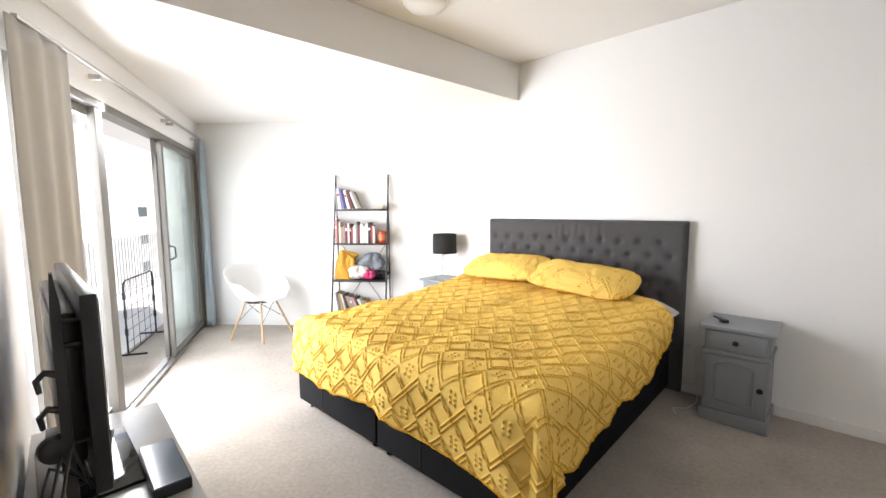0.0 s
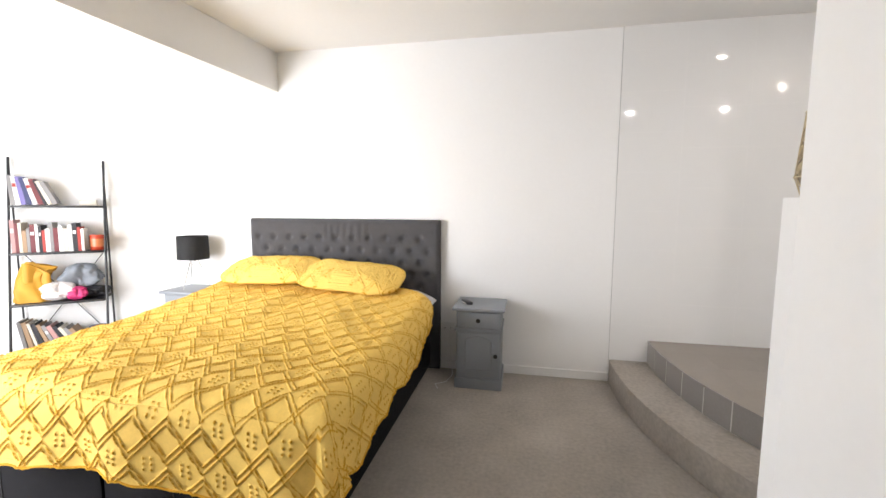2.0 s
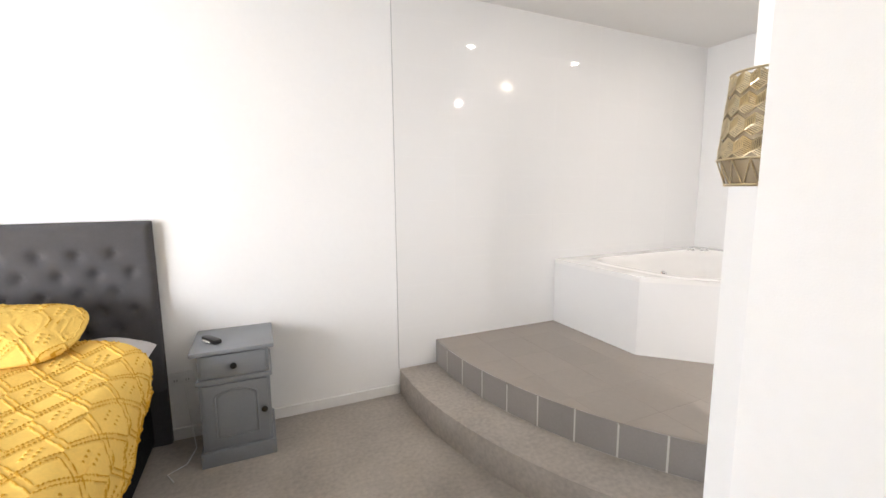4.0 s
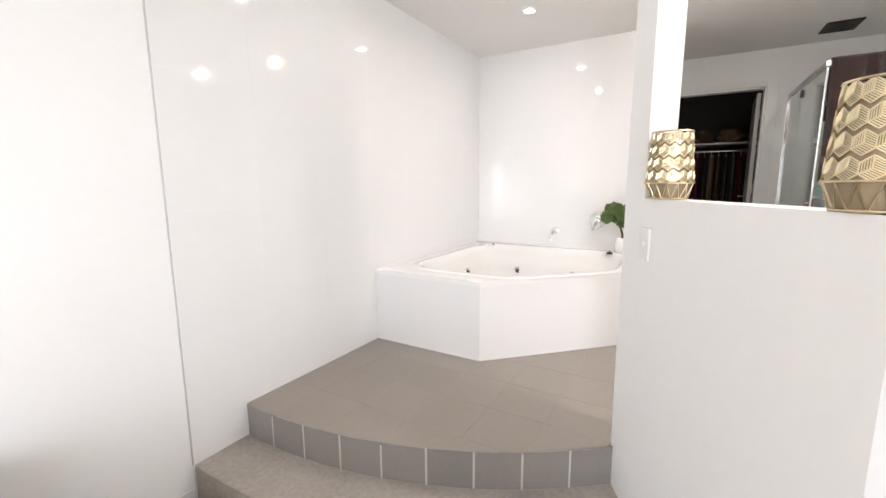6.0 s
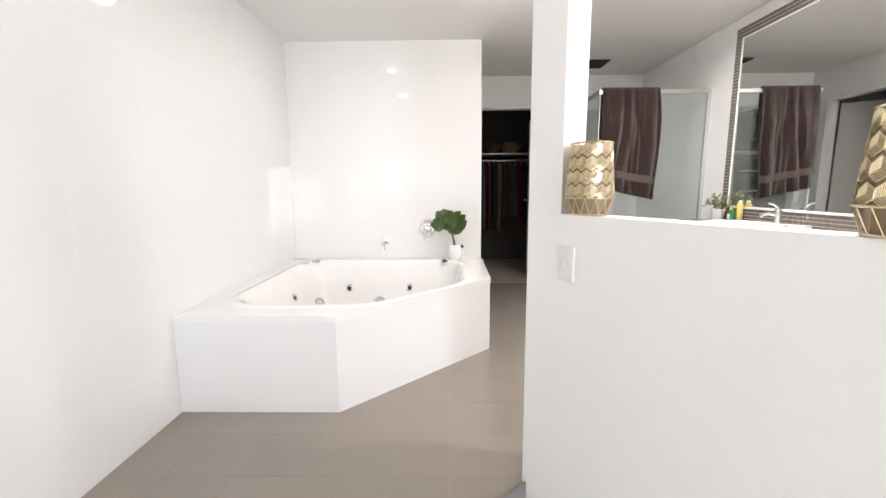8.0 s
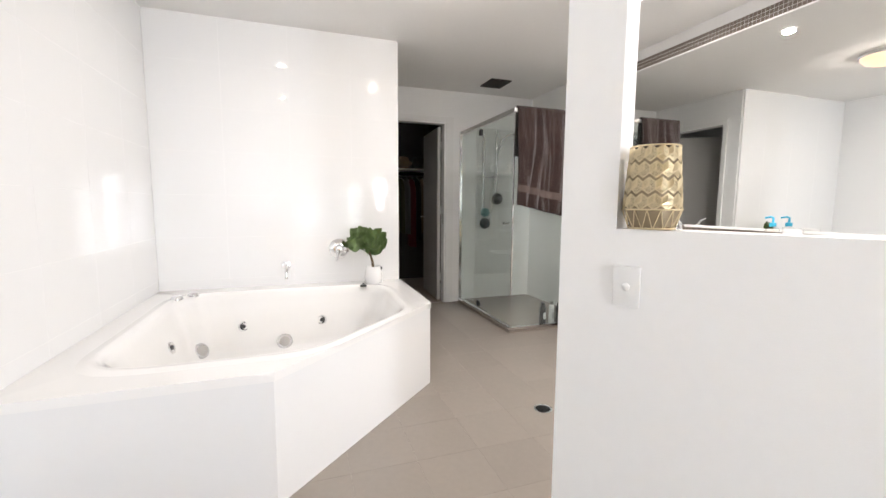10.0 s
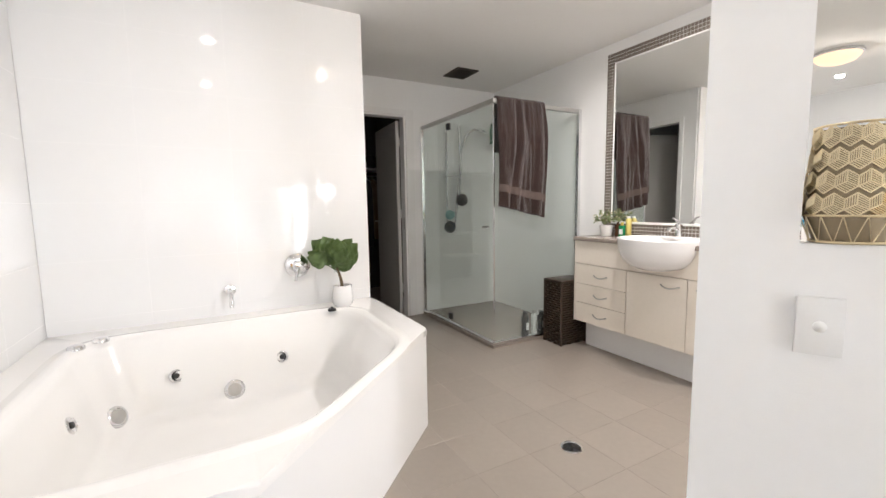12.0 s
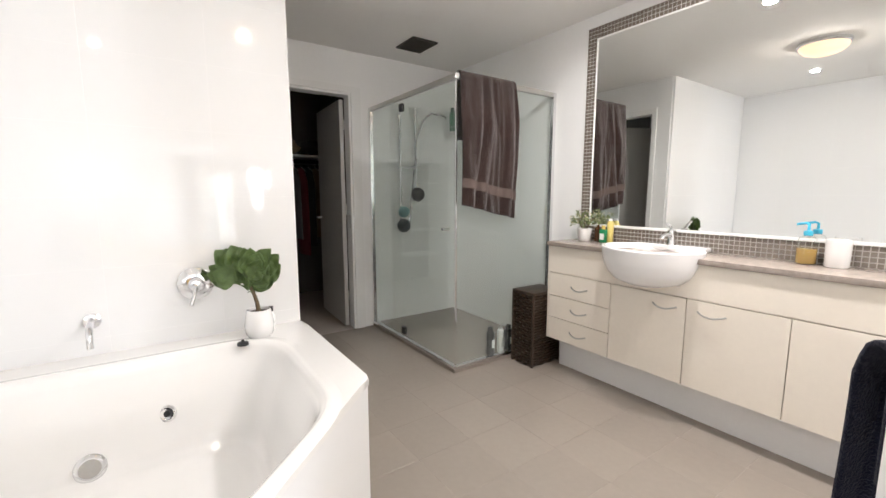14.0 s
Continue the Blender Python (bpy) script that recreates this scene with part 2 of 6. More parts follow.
def prism(pts, z0, z1, bevel=0.0):
    bm = bmesh.new()
    add_prism(bm, pts, z0, z1)
    bmesh.ops.recalc_face_normals(bm, faces=bm.faces[:])
    if bevel:
        bmesh.ops.bevel(bm, geom=bm.edges[:], offset=bevel, segments=2, affect="EDGES", profile=0.6)
    return bm


def add_lathe(bm, profile, segs=24, m=None, cap=True):
    rings = []
    for r, z in profile:
        rings.append([bm.verts.new((r * math.cos(2 * math.pi * i / segs), r * math.sin(2 * math.pi * i / segs), z)) for i in range(segs)])
    for a, b in zip(rings, rings[1:]):
        for i in range(segs):
            bm.faces.new((a[i], a[(i + 1) % segs], b[(i + 1) % segs], b[i]))
    if cap:
        bm.faces.new(rings[0][::-1]), bm.faces.new(rings[-1])
    if m is not None:
        bmesh.ops.transform(bm, matrix=m, verts=[v for r in rings for v in r])


def lathe(profile, segs=24, m=None, cap=True):
    bm = bmesh.new()
    add_lathe(bm, profile, segs, m, cap)
    return bm


def add_tube(bm, pts, r, segs=8, r1=None):
    pts = [Vector(p) for p in pts]
    rings = []
    for i, p in enumerate(pts):
        t = (pts[min(i + 1, len(pts) - 1)] - pts[max(i - 1, 0)]).normalized()
        a = t.orthogonal().normalized() if i == 0 else (rings[-1][1] - t * rings[-1][1].dot(t)).normalized()
        b = t.cross(a)
        rr = r if r1 is None else r + (r1 - r) * i / max(1, len(pts) - 1)
        rings.append(([bm.verts.new(p + (a * math.cos(2 * math.pi * k / segs) + b * math.sin(2 * math.pi * k / segs)) * rr) for k in range(segs)], a))
    for (u, _), (v, _) in zip(rings, rings[1:]):
        for k in range(segs):
            bm.faces.new((u[k], u[(k + 1) % segs], v[(k + 1) % segs], v[k]))
    bm.faces.new(rings[0][0][::-1]), bm.faces.new(rings[-1][0])


def tube(pts, r, segs=8, r1=None):
    bm = bmesh.new()
    add_tube(bm, pts, r, segs, r1)
    return bm


def arc_pts(fn, n):
    return [fn(i / (n - 1)) for i in range(n)]


def grid(nu, nv, fn, closed_u=False):
    """A sheet of nu x nv points fn(u, v), u and v from 0 to 1."""
    verts = [fn(i / (nu - (0 if closed_u else 1)), j / (nv - 1)) for j in range(nv) for i in range(nu)]
    faces = []
    for j in range(nv - 1):
        for i in range(nu if closed_u else nu - 1):
            k = (i + 1) % nu
            faces.append((j * nu + i, j * nu + k, (j + 1) * nu + k, (j + 1) * nu + i))
    me = bpy.data.meshes.new("sheet")
    me.from_pydata([tuple(v) for v in verts], [], faces)
    bm = bmesh.new()
    bm.from_mesh(me)
    bpy.data.meshes.remove(me)
    return bm


def thicken(bm, d):
    bmesh.ops.recalc_face_normals(bm, faces=bm.faces[:])
    bmesh.ops.solidify(bm, geom=bm.faces[:], thickness=d)
    return bm


def mesh_ob(name, bm, mat, smooth=None):
    me = bpy.data.meshes.new(name)
    bmesh.ops.recalc_face_normals(bm, faces=bm.faces[:])
    bm.to_mesh(me)
    bm.free()
    me.materials.append(mat)
    if smooth is not None:
        me.shade_smooth()
        if smooth < 179:
            me.set_sharp_from_angle(angle=radians(smooth))
    return new(name, me)


def part(name, bm, mat, parent, label="", smooth=40):
    ob = mesh_ob(name, bm, mat, smooth)
    ob.parent = parent
    return tagged(ob, label)


def thing(name, label, category, at=None, group="", kind=""):
    ob = new(name)
    ob.empty_display_size = 0.1
    if at is not None:
        ob.matrix_world = at
    return tagged(ob, label, category, group, kind)


def solid(name, bm, mat, label, category, smooth=None, kind="", group="", at=None):
    ob = mesh_ob(name, bm, mat, smooth)
    if at is not None:
        ob.matrix_world = at
    return tagged(ob, label, category, group, kind)


# ---- structure ----
Y_HEAD, Y_MIR, X_ALC, X_END, Z_CEIL, Z_LOW, Z_BATH, Z_STEP = 3.57, -0.123, 3.815, 5.02, 2.815, 2.47, 0.367, 0.186
HB_CORNER, WB_CORNER = Vector((-3.43, 3.57, 0)), Vector((-5.66, 1.735, 0))
TV0, TV1 = Vector((0.624, -0.17, 0)), Vector((-2.60, 0.062, 0))
F0, F1 = Vector((0.612, 1.307, 0)), Vector((1.547, 1.819, 0))
FD = (F1 - F0).normalized()
FB = Vector((FD.y, -FD.x, 0))
ARC_C, ARC_R2, ARC_R1 = Vector((3.398, 3.40, 0)), 2.447, 2.747


def xy(v):
    return (v[0], v[1])


def wall_run(a, b, t, z0, z1):
    """A straight wall from a to b, t thick to the right of that way."""
    d = (b - a).normalized()
    n = Vector((d.y, -d.x, 0)) * t
    return [xy(a), xy(b), xy(b + n), xy(a + n)], z0, z1


floor = solid("floor", prism([(-6.2, 4.2), (-6.2, 1.4), (-3.2, -0.3), (-0.4, -0.5), (6.9, -0.5), (6.9, 4.2)], -0.15, 0.0), M["carpet"],
              "grey cut-pile bedroom carpet with faint traffic marks", "carpet", kind="structure")

wall_north = solid("wall_north", prism([(-3.43, Y_HEAD), (0.653, Y_HEAD), (0.653, Y_HEAD + 0.12), (-3.55, Y_HEAD + 0.12)], 0, Z_CEIL + 0.1), M["paint"],
                   "smooth white painted wall behind the bed", "wall", kind="structure")
wall_west = solid("wall_west", prism(wall_run(WB_CORNER, HB_CORNER, -0.12, 0, 3)[0], 0, Z_CEIL), M["paint"],
                  "white painted wall behind the ladder shelf", "wall", kind="structure")
wall_tv = solid("wall_tv", prism([xy(TV0), xy(TV1), (-2.62, -0.06), (0.624, -0.30)], 0, Z_CEIL), M["paint"],
                "white painted wall behind the television cabinet", "wall", kind="structure")
S0, S1, Z_HEAD = -2.20, 1.13, 2.13
wall_window = new("wall_window")
tagged(wall_window, "white wall around the wide balcony sliding door", "wall", kind="structure")


def window_block(s0, s1, o0, o1, z0, z1, bevel=0.0):
    return prism([xy(on_window(s0, o0)), xy(on_window(s1, o0)), xy(on_window(s1, o1)), xy(on_window(s0, o1))], z0, z1, bevel)


part("lintel", window_block(-2.29, 1.30, 0, 0.14, Z_HEAD, Z_CEIL), M["paint"], wall_window, smooth=None)
part("pier", window_block(-2.42, S0, 0, 0.14, 0, Z_HEAD), M["paint"], wall_window, smooth=None)
part("pier", window_block(S1, 1.32, 0.002, 0.14, 0, Z_HEAD), M["paint"], wall_window, smooth=None)

wall_partition = solid("wall_partition", box(0.624, -0.17, 0, 0.73, 1.262, Z_CEIL), M["paint"],
                       "white full-height partition between bedroom and bathroom", "wall", kind="structure")
half_wall = new("half_wall")
tagged(half_wall, "white half-height wall with ledge between bedroom and bathroom", "half wall", kind="structure")
COL = F0 + FD * ((F1 - F0).length - 0.169)
part("wall_body", prism([xy(F0), xy(F1), xy(F1 + FB * 0.10), xy(F0 + FB * 0.10)], 0, 1.465), M["paint"], half_wall, smooth=None)
part("end_post", prism([xy(COL), xy(F1), xy(F1 + FB * 0.10), xy(COL + FB * 0.10)], 1.465, Z_CEIL), M["paint"], half_wall, smooth=None)
wall_south = solid("wall_south", box(0.73, Y_MIR - 0.12, 0, 5.02, Y_MIR, Z_CEIL), M["paint"],
                   "white painted bathroom wall that carries the mirror", "wall", kind="structure")
ceiling = solid("ceiling", box(-6.0, -0.6, Z_CEIL, 7.0, 4.0, Z_CEIL + 0.12), M["ceiling"],
                "plain off-white plaster ceiling", "ceiling", kind="structure")
ceiling_low = solid("ceiling_low", prism([(-2.29, Y_HEAD), xy(HB_CORNER), xy(WB_CORNER), (-2.575, 0.055)], Z_LOW, Z_CEIL - 0.004), M["ceiling"],
                    "dropped plaster bulkhead ceiling beside the balcony door", "ceiling", kind="structure")

# alcove behind the bath, and the wall with the robe door
DOOR_Y0, DOOR_Y1, DOOR_Z = 0.995, 1.77, Z_BATH + 2.10
wall_alcove = new("wall_alcove")
tagged(wall_alcove, "white walls at the head of the bath with a side doorway", "wall", kind="structure")
WC0, WC1 = 4.02, 4.78
for _b in ((X_ALC + 0.01, 1.836, 0, X_ALC + 0.11, Y_HEAD + 0.12, Z_CEIL), (X_ALC + 0.1105, 1.836, 0, WC0, 1.936, Z_CEIL), (WC1, 1.836, 0, X_END, 1.936, Z_CEIL), (X_ALC + 0.1105, Y_HEAD, 0, X_END, Y_HEAD + 0.12, Z_CEIL)):
    part("wall_body", box(*_b), M["paint"], wall_alcove, smooth=None)
part("lintel", box(WC0, 1.836, DOOR_Z, WC1, 1.936, Z_CEIL), M["paint"], wall_alcove, smooth=None)
part("side_floor", box(X_ALC + 0.111, 1.8365, Z_BATH - 0.012, X_END - 0.001, Y_HEAD - 0.001, Z_BATH - 0.0005), M["tile_floor"], wall_alcove, "taupe tiled floor", smooth=None)
door_3 = thing("door_3", "pale grey door standing open in the side doorway", "door", kind="structure")
for _b in ((WC0 - 0.05, 1.811, Z_BATH, WC0, 1.8245, DOOR_Z + 0.05), (WC1, 1.811, Z_BATH, WC1 + 0.05, 1.8245, DOOR_Z + 0.05), (WC0, 1.811, DOOR_Z, WC1, 1.8245, DOOR_Z + 0.05)):
    part("architrave", box(*_b, bevel=0.002), M["trim"], door_3, smooth=None)
_sw = Matrix.Translation((WC1 - 0.01, 1.945, Z_BATH)) @ pose(0, 0, 0, 0, 0, 118)
_lf = part("door_leaf", box(0, 0, 0.012, 0.72, 0.036, 2.06, bevel=0.002, m=_sw), M["door_grey"], door_3, smooth=None)
part("handle", tube([_sw @ Vector(q) for q in ((0.66, 0.036, 1.0), (0.66, 0.085, 1.0), (0.56, 0.09, 1.0))], 0.008, 10), M["steel"], _lf, "steel lever handle")
wall_east = new("wall_east")
tagged(wall_east, "white bathroom wall with a doorway to the robe", "wall", kind="structure")
part("wall_body", box(X_END, -0.243, 0, X_END + 0.1, DOOR_Y0, Z_CEIL), M["paint"], wall_east, smooth=None)
part("lintel", box(X_END, DOOR_Y0, DOOR_Z, X_END + 0.1, DOOR_Y1, Z_CEIL), M["paint"], wall_east, smooth=None)
part("wall_body", box(X_END, DOOR_Y1, 0, X_END + 0.1, 3.69, Z_CEIL), M["paint"], wall_east, smooth=None)

# carpeted lower step and tiled platform, both on arcs about one centre


def step_outline(r):
    a0 = math.atan2(Y_HEAD - ARC_C.y, -math.sqrt(r * r - (Y_HEAD - ARC_C.y) ** 2))
    pts = []
    for i in range(60):
        a = a0 + i * 0.0135
        p = ARC_C + Vector((math.cos(a), math.sin(a), 0)) * r
        if (p - F0).dot(FB) > 0.02 and (p - F0).dot(FD) < (F1 - F0).length:
            break
        if p.y < 1.80 and r < 2.5:
            break
        pts.append(xy(p))
    return pts


lower = step_outline(ARC_R1)
platform_step = solid("platform_step", prism(lower + [xy(F1 + FB * 0.03), (3.0, 1.9), (3.0, Y_HEAD)], 0.0, Z_STEP, 0.006), M["carpet"],
                      "curved step covered in grey carpet", "step", smooth=30, kind="structure")
upper = step_outline(ARC_R2)
platform = solid("platform", prism(upper + [xy(F1), xy(F1 + FB * 0.09), (0.74, 1.26), (0.74, Y_MIR), (6.8, Y_MIR), (6.8, 2.4), (X_ALC, 2.4), (X_ALC, Y_HEAD)], 0.0, Z_BATH - 0.0010), M["grout"],
                 "raised bathroom floor slab with pale grout", "platform", kind="structure")

# skirtings


def skirting(a, b, t=0.014, h=0.072):
    d = (b - a).normalized()
    n = Vector((-d.y, d.x, 0)) * t
    ob = solid("baseboard", prism([xy(a), xy(b), xy(b + n), xy(a + n)], 0, h, 0.003), M["trim"], "low white painted skirting board", "baseboard", kind="structure")
    return ob


skirting(Vector((0.648, Y_HEAD, 0)), Vector((-3.42, Y_HEAD, 0)))
skirting(HB_CORNER, WB_CORNER)
skirting(Vector((0.624, 1.25, 0)), Vector((0.624, -0.15, 0)), t=-0.014)
skirting(F1 - FD * 0.33, F0, t=-0.014)
skirting(TV1, TV0)

# ---- bedroom ----
# bed: two upholstered base halves, mattress, quilt, pillows and headboard
BX0, BX1, BY0, BY1 = -2.76, -0.84, 1.43, 3.47
bed = thing("bed", "king bed with charcoal split base and buttoned grey headboard", "bed", Matrix.Translation((0, 0, 0)))
for x0, x1 in ((BX0, -1.862), (-1.848, BX1)):
    part("base", box(x0, BY0, 0.055, x1, BY1, 0.34, bevel=0.012), M["bed_fabric"], bed, "charcoal upholstered base half")
    part("base_seam", box(x0 + (x1 - x0) * 0.36 - 0.002, BY0 - 0.0035, 0.06, x0 + (x1 - x0) * 0.36 + 0.002, BY0 - 0.0005, 0.335), M["black_plastic"], bed)
for x in (BX0 + 0.1, -1.92, -1.79, BX1 - 0.06):
    for y in (BY0 + 0.06, 2.33, BY1 - 0.2):
        part("caster", lathe([(0.012, 0.0), (0.03, 0.004), (0.03, 0.014), (0.016, 0.022), (0.014, 0.06)], 14, Matrix.Translation((x, y, 0))), M["chrome"], bed, "short chrome foot")
part("mattress", box(BX0 + 0.01, BY0 + 0.02, 0.34, BX1 - 0.01, BY1, 0.60, bevel=0.05), M["sheet"], bed, "pale grey sheeted mattress")

HX0, HX1, HY, HZ = -2.585, -0.765, 3.485, 1.32
BUTTONS = [(HX0 + 0.10 + (HX1 - HX0 - 0.2) * (i + 0.5 * (r % 2)) / 10.5, 1.155 - 0.105 * r) for r in range(5) for i in range(11)]


def headboard_front(u, v):
    x, z = HX0 + (HX1 - HX0) * u, 0.35 + (HZ - 0.35) * v
    e = min(u * (HX1 - HX0), (1 - u) * (HX1 - HX0), (1 - v) * (HZ - 0.35))
    depth = 0.045 * (1 - max(0.0, 1 - e / 0.03) ** 2)
    if z < 1.25:
        for bx, bz in BUTTONS:
            d2 = ((x - bx) ** 2 + (z - bz) ** 2)
            if d2 < 0.012:
                depth -= 0.034 * math.exp(-d2 / 0.0008)
    depth += 0.003 * noise.noise((x * 9, z * 14, 3))
    if -1.85 < x < -1.35 and z > 1.12:
        depth += 0.004 * math.sin(x * 95 + 2 * noise.noise((x * 6, z * 3, 0))) * min(1, (z - 1.12) / 0.06) * (1 - (v - 0.85) * 4 if v > 0.9 else 1)
    return (x, HY + 0.045 - depth, z)


part("headboard", thicken(grid(150, 80, headboard_front), 0.004), M["headboard"], bed, "buttoned grey linen headboard", smooth=180)
part("headboard_frame", box(HX0 + 0.002, HY + 0.035, 0.0, HX1 - 0.002, Y_HEAD - 0.003, HZ - 0.006, bevel=0.012), M["headboard"], bed)
for bx, bz in BUTTONS:
    part("button", lathe([(0.011, 0.0), (0.010, 0.004), (0.005, 0.007)], 10, pose(bx, HY + 0.031, bz, 90, 0, 0)), M["headboard"], bed)


# quilt: a draped sheet with raised tufted lines
QX0, QX1, QY0, QY1 = -2.76, -0.745, 1.385, 3.40


def tufting(a, b):
    """Height of the tufting at a across and b along the bed: rows of doubled zigzags that make diamonds, with dots between the rows."""
    wide, rep, amp = 0.155, 0.215, 0.085
    f = (a / wide) % 1
    tri = abs(f - 0.5) * 2
    y = (b + rep / 2) % rep - rep / 2
    lean = 1 / math.sqrt(1 + (2 * amp / wide) ** 2)
    h = 0.0
    for line in (amp * tri, -amp * tri):
        for off in (-0.0145, 0.0145):
            d = abs(y - line - off) * lean
            h = max(h, math.exp(-(d / 0.0034) ** 2))
    h *= 0.72 + 0.28 * math.sin((a * 1.7 + b) * 260)
    yy = b % rep - rep / 2
    if tri < 0.5:
        u = (f - 0.5) * wide
        for du in (-0.015, 0.015):
            for dv in (-0.024, 0.0, 0.024):
                h = max(h, 0.9 * math.exp(-((u - du) ** 2 + (yy - dv) ** 2) / 0.00004))
    return h


TUFT_H = []


def shade_tufts(ob, limit):
    """Darkens a sheet's raised tufts, putting the shade along their lines into colour."""
    me = ob.data
    me.materials.append(M["tuft"])
    hs = np.array(TUFT_H)
    idx = np.empty(len(me.polygons) * 4, dtype=np.int32)
    me.loops.foreach_get("vertex_index", idx)
    me.polygons.foreach_set("material_index", (hs[idx].reshape(-1, 4).mean(axis=1) > limit).astype(np.int32))
    TUFT_H.clear()


def rolled(over, r):
    """Across a rounded edge: how far out and how far down a length 'over' past the edge's start goes."""
    q = r * math.pi / 2
    if over <= 0:
        return 0.0, 0.0
    if over < q:
        return r * math.sin(over / r), r * (1 - math.cos(over / r))
    return r, r + (over - q)


def quilt_point(u, v):
    # flat sheet coordinates: a across the bed, b along it from the foot
    wide, long_ = 2.66, 2.30 - 0.7 * max(0.0, u - 0.68)
    a, b = -1.10 + (wide - 0.27 - 0.04 * v) * u, long_ * v
    side = max(0.0, (a - 0.60) / 0.69)
    a -= side * (0.02 + 0.03 * min(1.0, v / 0.35) + 0.028 * math.sin(v * 15) + 0.018 * math.sin(v * 37 + 1))
    cx, half = (QX0 + QX1) / 2, (QX1 - QX0) / 2 - 0.11
    swag = max(0.0, min(1.0, (u - 0.42) / 0.36))
    foot, r = 0.385 + 0.07 * u + 0.075 * swag * swag * (3 - 2 * swag), 0.12
    skew = 0.10 * (u - 0.5) * (1 - v)
    b += skew
    ox, dz1 = rolled(abs(a) - half, r)
    oy, dz2 = rolled(foot - b, r)
    if a < 0 and ox > 0 and oy > 0:
        f = r / max(r, math.hypot(ox, oy))
        ox, oy = ox * f, oy * f
    x = cx + math.copysign(min(abs(a), half) + ox, a)
    y = QY0 + 0.11 + max(b - foot, 0) - oy
    rise = 0.10 * max(0.0, min(1, (y - 2.3) / 0.9)) ** 1.5
    corner = dz1 > 0.02 and dz2 > 0.02
    drop = max(dz1, dz2) + (min(dz1, dz2) * (0.45 if a > 0 else 0.1) if corner else 0)
    z = 0.675 + rise - drop
    puff = 0.017 * noise.noise((a * 3.1, b * 2.7, 1.3)) + 0.011 * noise.noise((a * 8, b * 7, 4.1))
    dip = 0.018 * math.exp(-((a + 0.03) / 0.10) ** 2)
    z += puff * (1 if drop < 0.05 else 0.3) - dip * (1 if drop < 0.03 else 0)
    hang = min(1.0, drop / 0.25)
    wave = 0.024 * math.sin(a * 9 + b * 3 + 1.5 * noise.noise((a * 2, b * 2, 0))) * hang
    if a < 0:
        wave *= max(0.0, min(1.0, (a + half) / 0.3)) if dz2 > 0.02 else 0.4
    if dz2 > 0.05:
        y -= wave + 0.02 * hang * (1 if not (corner and a < 0) else 0)
    if dz1 > 0.05:
        x += math.copysign(wave * 0.7 + 0.015 * hang, a)
    if corner:
        x += 0.05 * hang if a > 0 else 0.0
        y -= 0.04 * hang if a > 0 else 0.0
    TUFT_H.append(tufting(a, b))
    h = TUFT_H[-1] * 0.0095
    if dz1 > 0.08 and dz1 > dz2:
        x += math.copysign(h, a)
    elif dz2 > 0.08:
        y -= h
    else:
        z += h
    z += 0.012 * noise.noise((a * 14, b * 14, 9)) * (1 if (u < 0.012 or u > 0.988 or v < 0.012) else 0)
    return (x, y, max(z, 0.03))


quilt = solid("quilt", grid(760, 720, quilt_point), M["quilt"], "mustard yellow tufted cotton quilt with diamond pattern, rumpled on the bed", "quilt", smooth=180)
shade_tufts(quilt, 0.42)
for edge in (lambda t: (t, 0.002), lambda t: (0.002, t), lambda t: (0.998, t)):
    part("hem", tube([quilt_point(*edge(i / 140)) for i in range(141)], 0.0055, 6), M["tuft"], quilt, "fringed cotton hem")
TUFT_H.clear()


def pillow(cx, cy, cz, w, d, h, rz, tilt, roll, group="yellow pillows"):
    def pt(u, v):
        a, b = 2 * math.pi * u, math.pi * (v - 0.5)
        ca, sa = math.cos(a), math.sin(a)
        cb = max(0.0, math.cos(b)) ** 0.75
        sx = math.copysign(abs(ca) ** 0.42, ca) * cb
        sy = math.copysign(abs(sa) ** 0.42, sa) * cb
        pinch = 1 - 0.10 * (abs(sx * sy)) ** 2
        x, y = sx * w / 2 * pinch, sy * d / 2 * pinch
        z = math.copysign(abs(math.sin(b)) ** 0.8, math.sin(b)) * h / 2 * (1 - 0.75 * max(abs(sx), abs(sy)) ** 3)
        z += 0.010 * noise.noise((x * 6, y * 6, cx)) + 0.005 * noise.noise((x * 16, y * 16, cx))
        TUFT_H.append(tufting(x * 1.1, y * 1.1))
        z += TUFT_H[-1] * 0.010 * (1 if z > 0 else -1)
        return (x, y, z)
    at = Matrix.Translation((cx, cy, cz)) @ pose(0, 0, 0, tilt, roll, rz)
    ob = solid("pillow", grid(280, 150, pt, closed_u=True), M["quilt"], "plump mustard pillow in tufted cotton leaning on headboard", "pillow", smooth=180, group=group, at=at)
    shade_tufts(ob, 0.42)
    return ob


pillow(-2.20, 3.24, 0.885, 0.88, 0.42, 0.175, 2, 22, -2)
pillow(-1.45, 3.19, 0.865, 0.92, 0.42, 0.175, -3, 23, 3)
solid("sheet_fold", grid(30, 20, lambda u, v: (-1.12 + 0.34 * u, 3.12 + 0.33 * v, 0.70 + 0.055 * math.sin(math.pi * v) * math.sin(math.pi * min(1, u * 1.1)) ** 0.5 - 0.06 * u ** 4)), M["sheet"],
      "grey-white sheet edge showing under pillow", "bed sheet", smooth=180)


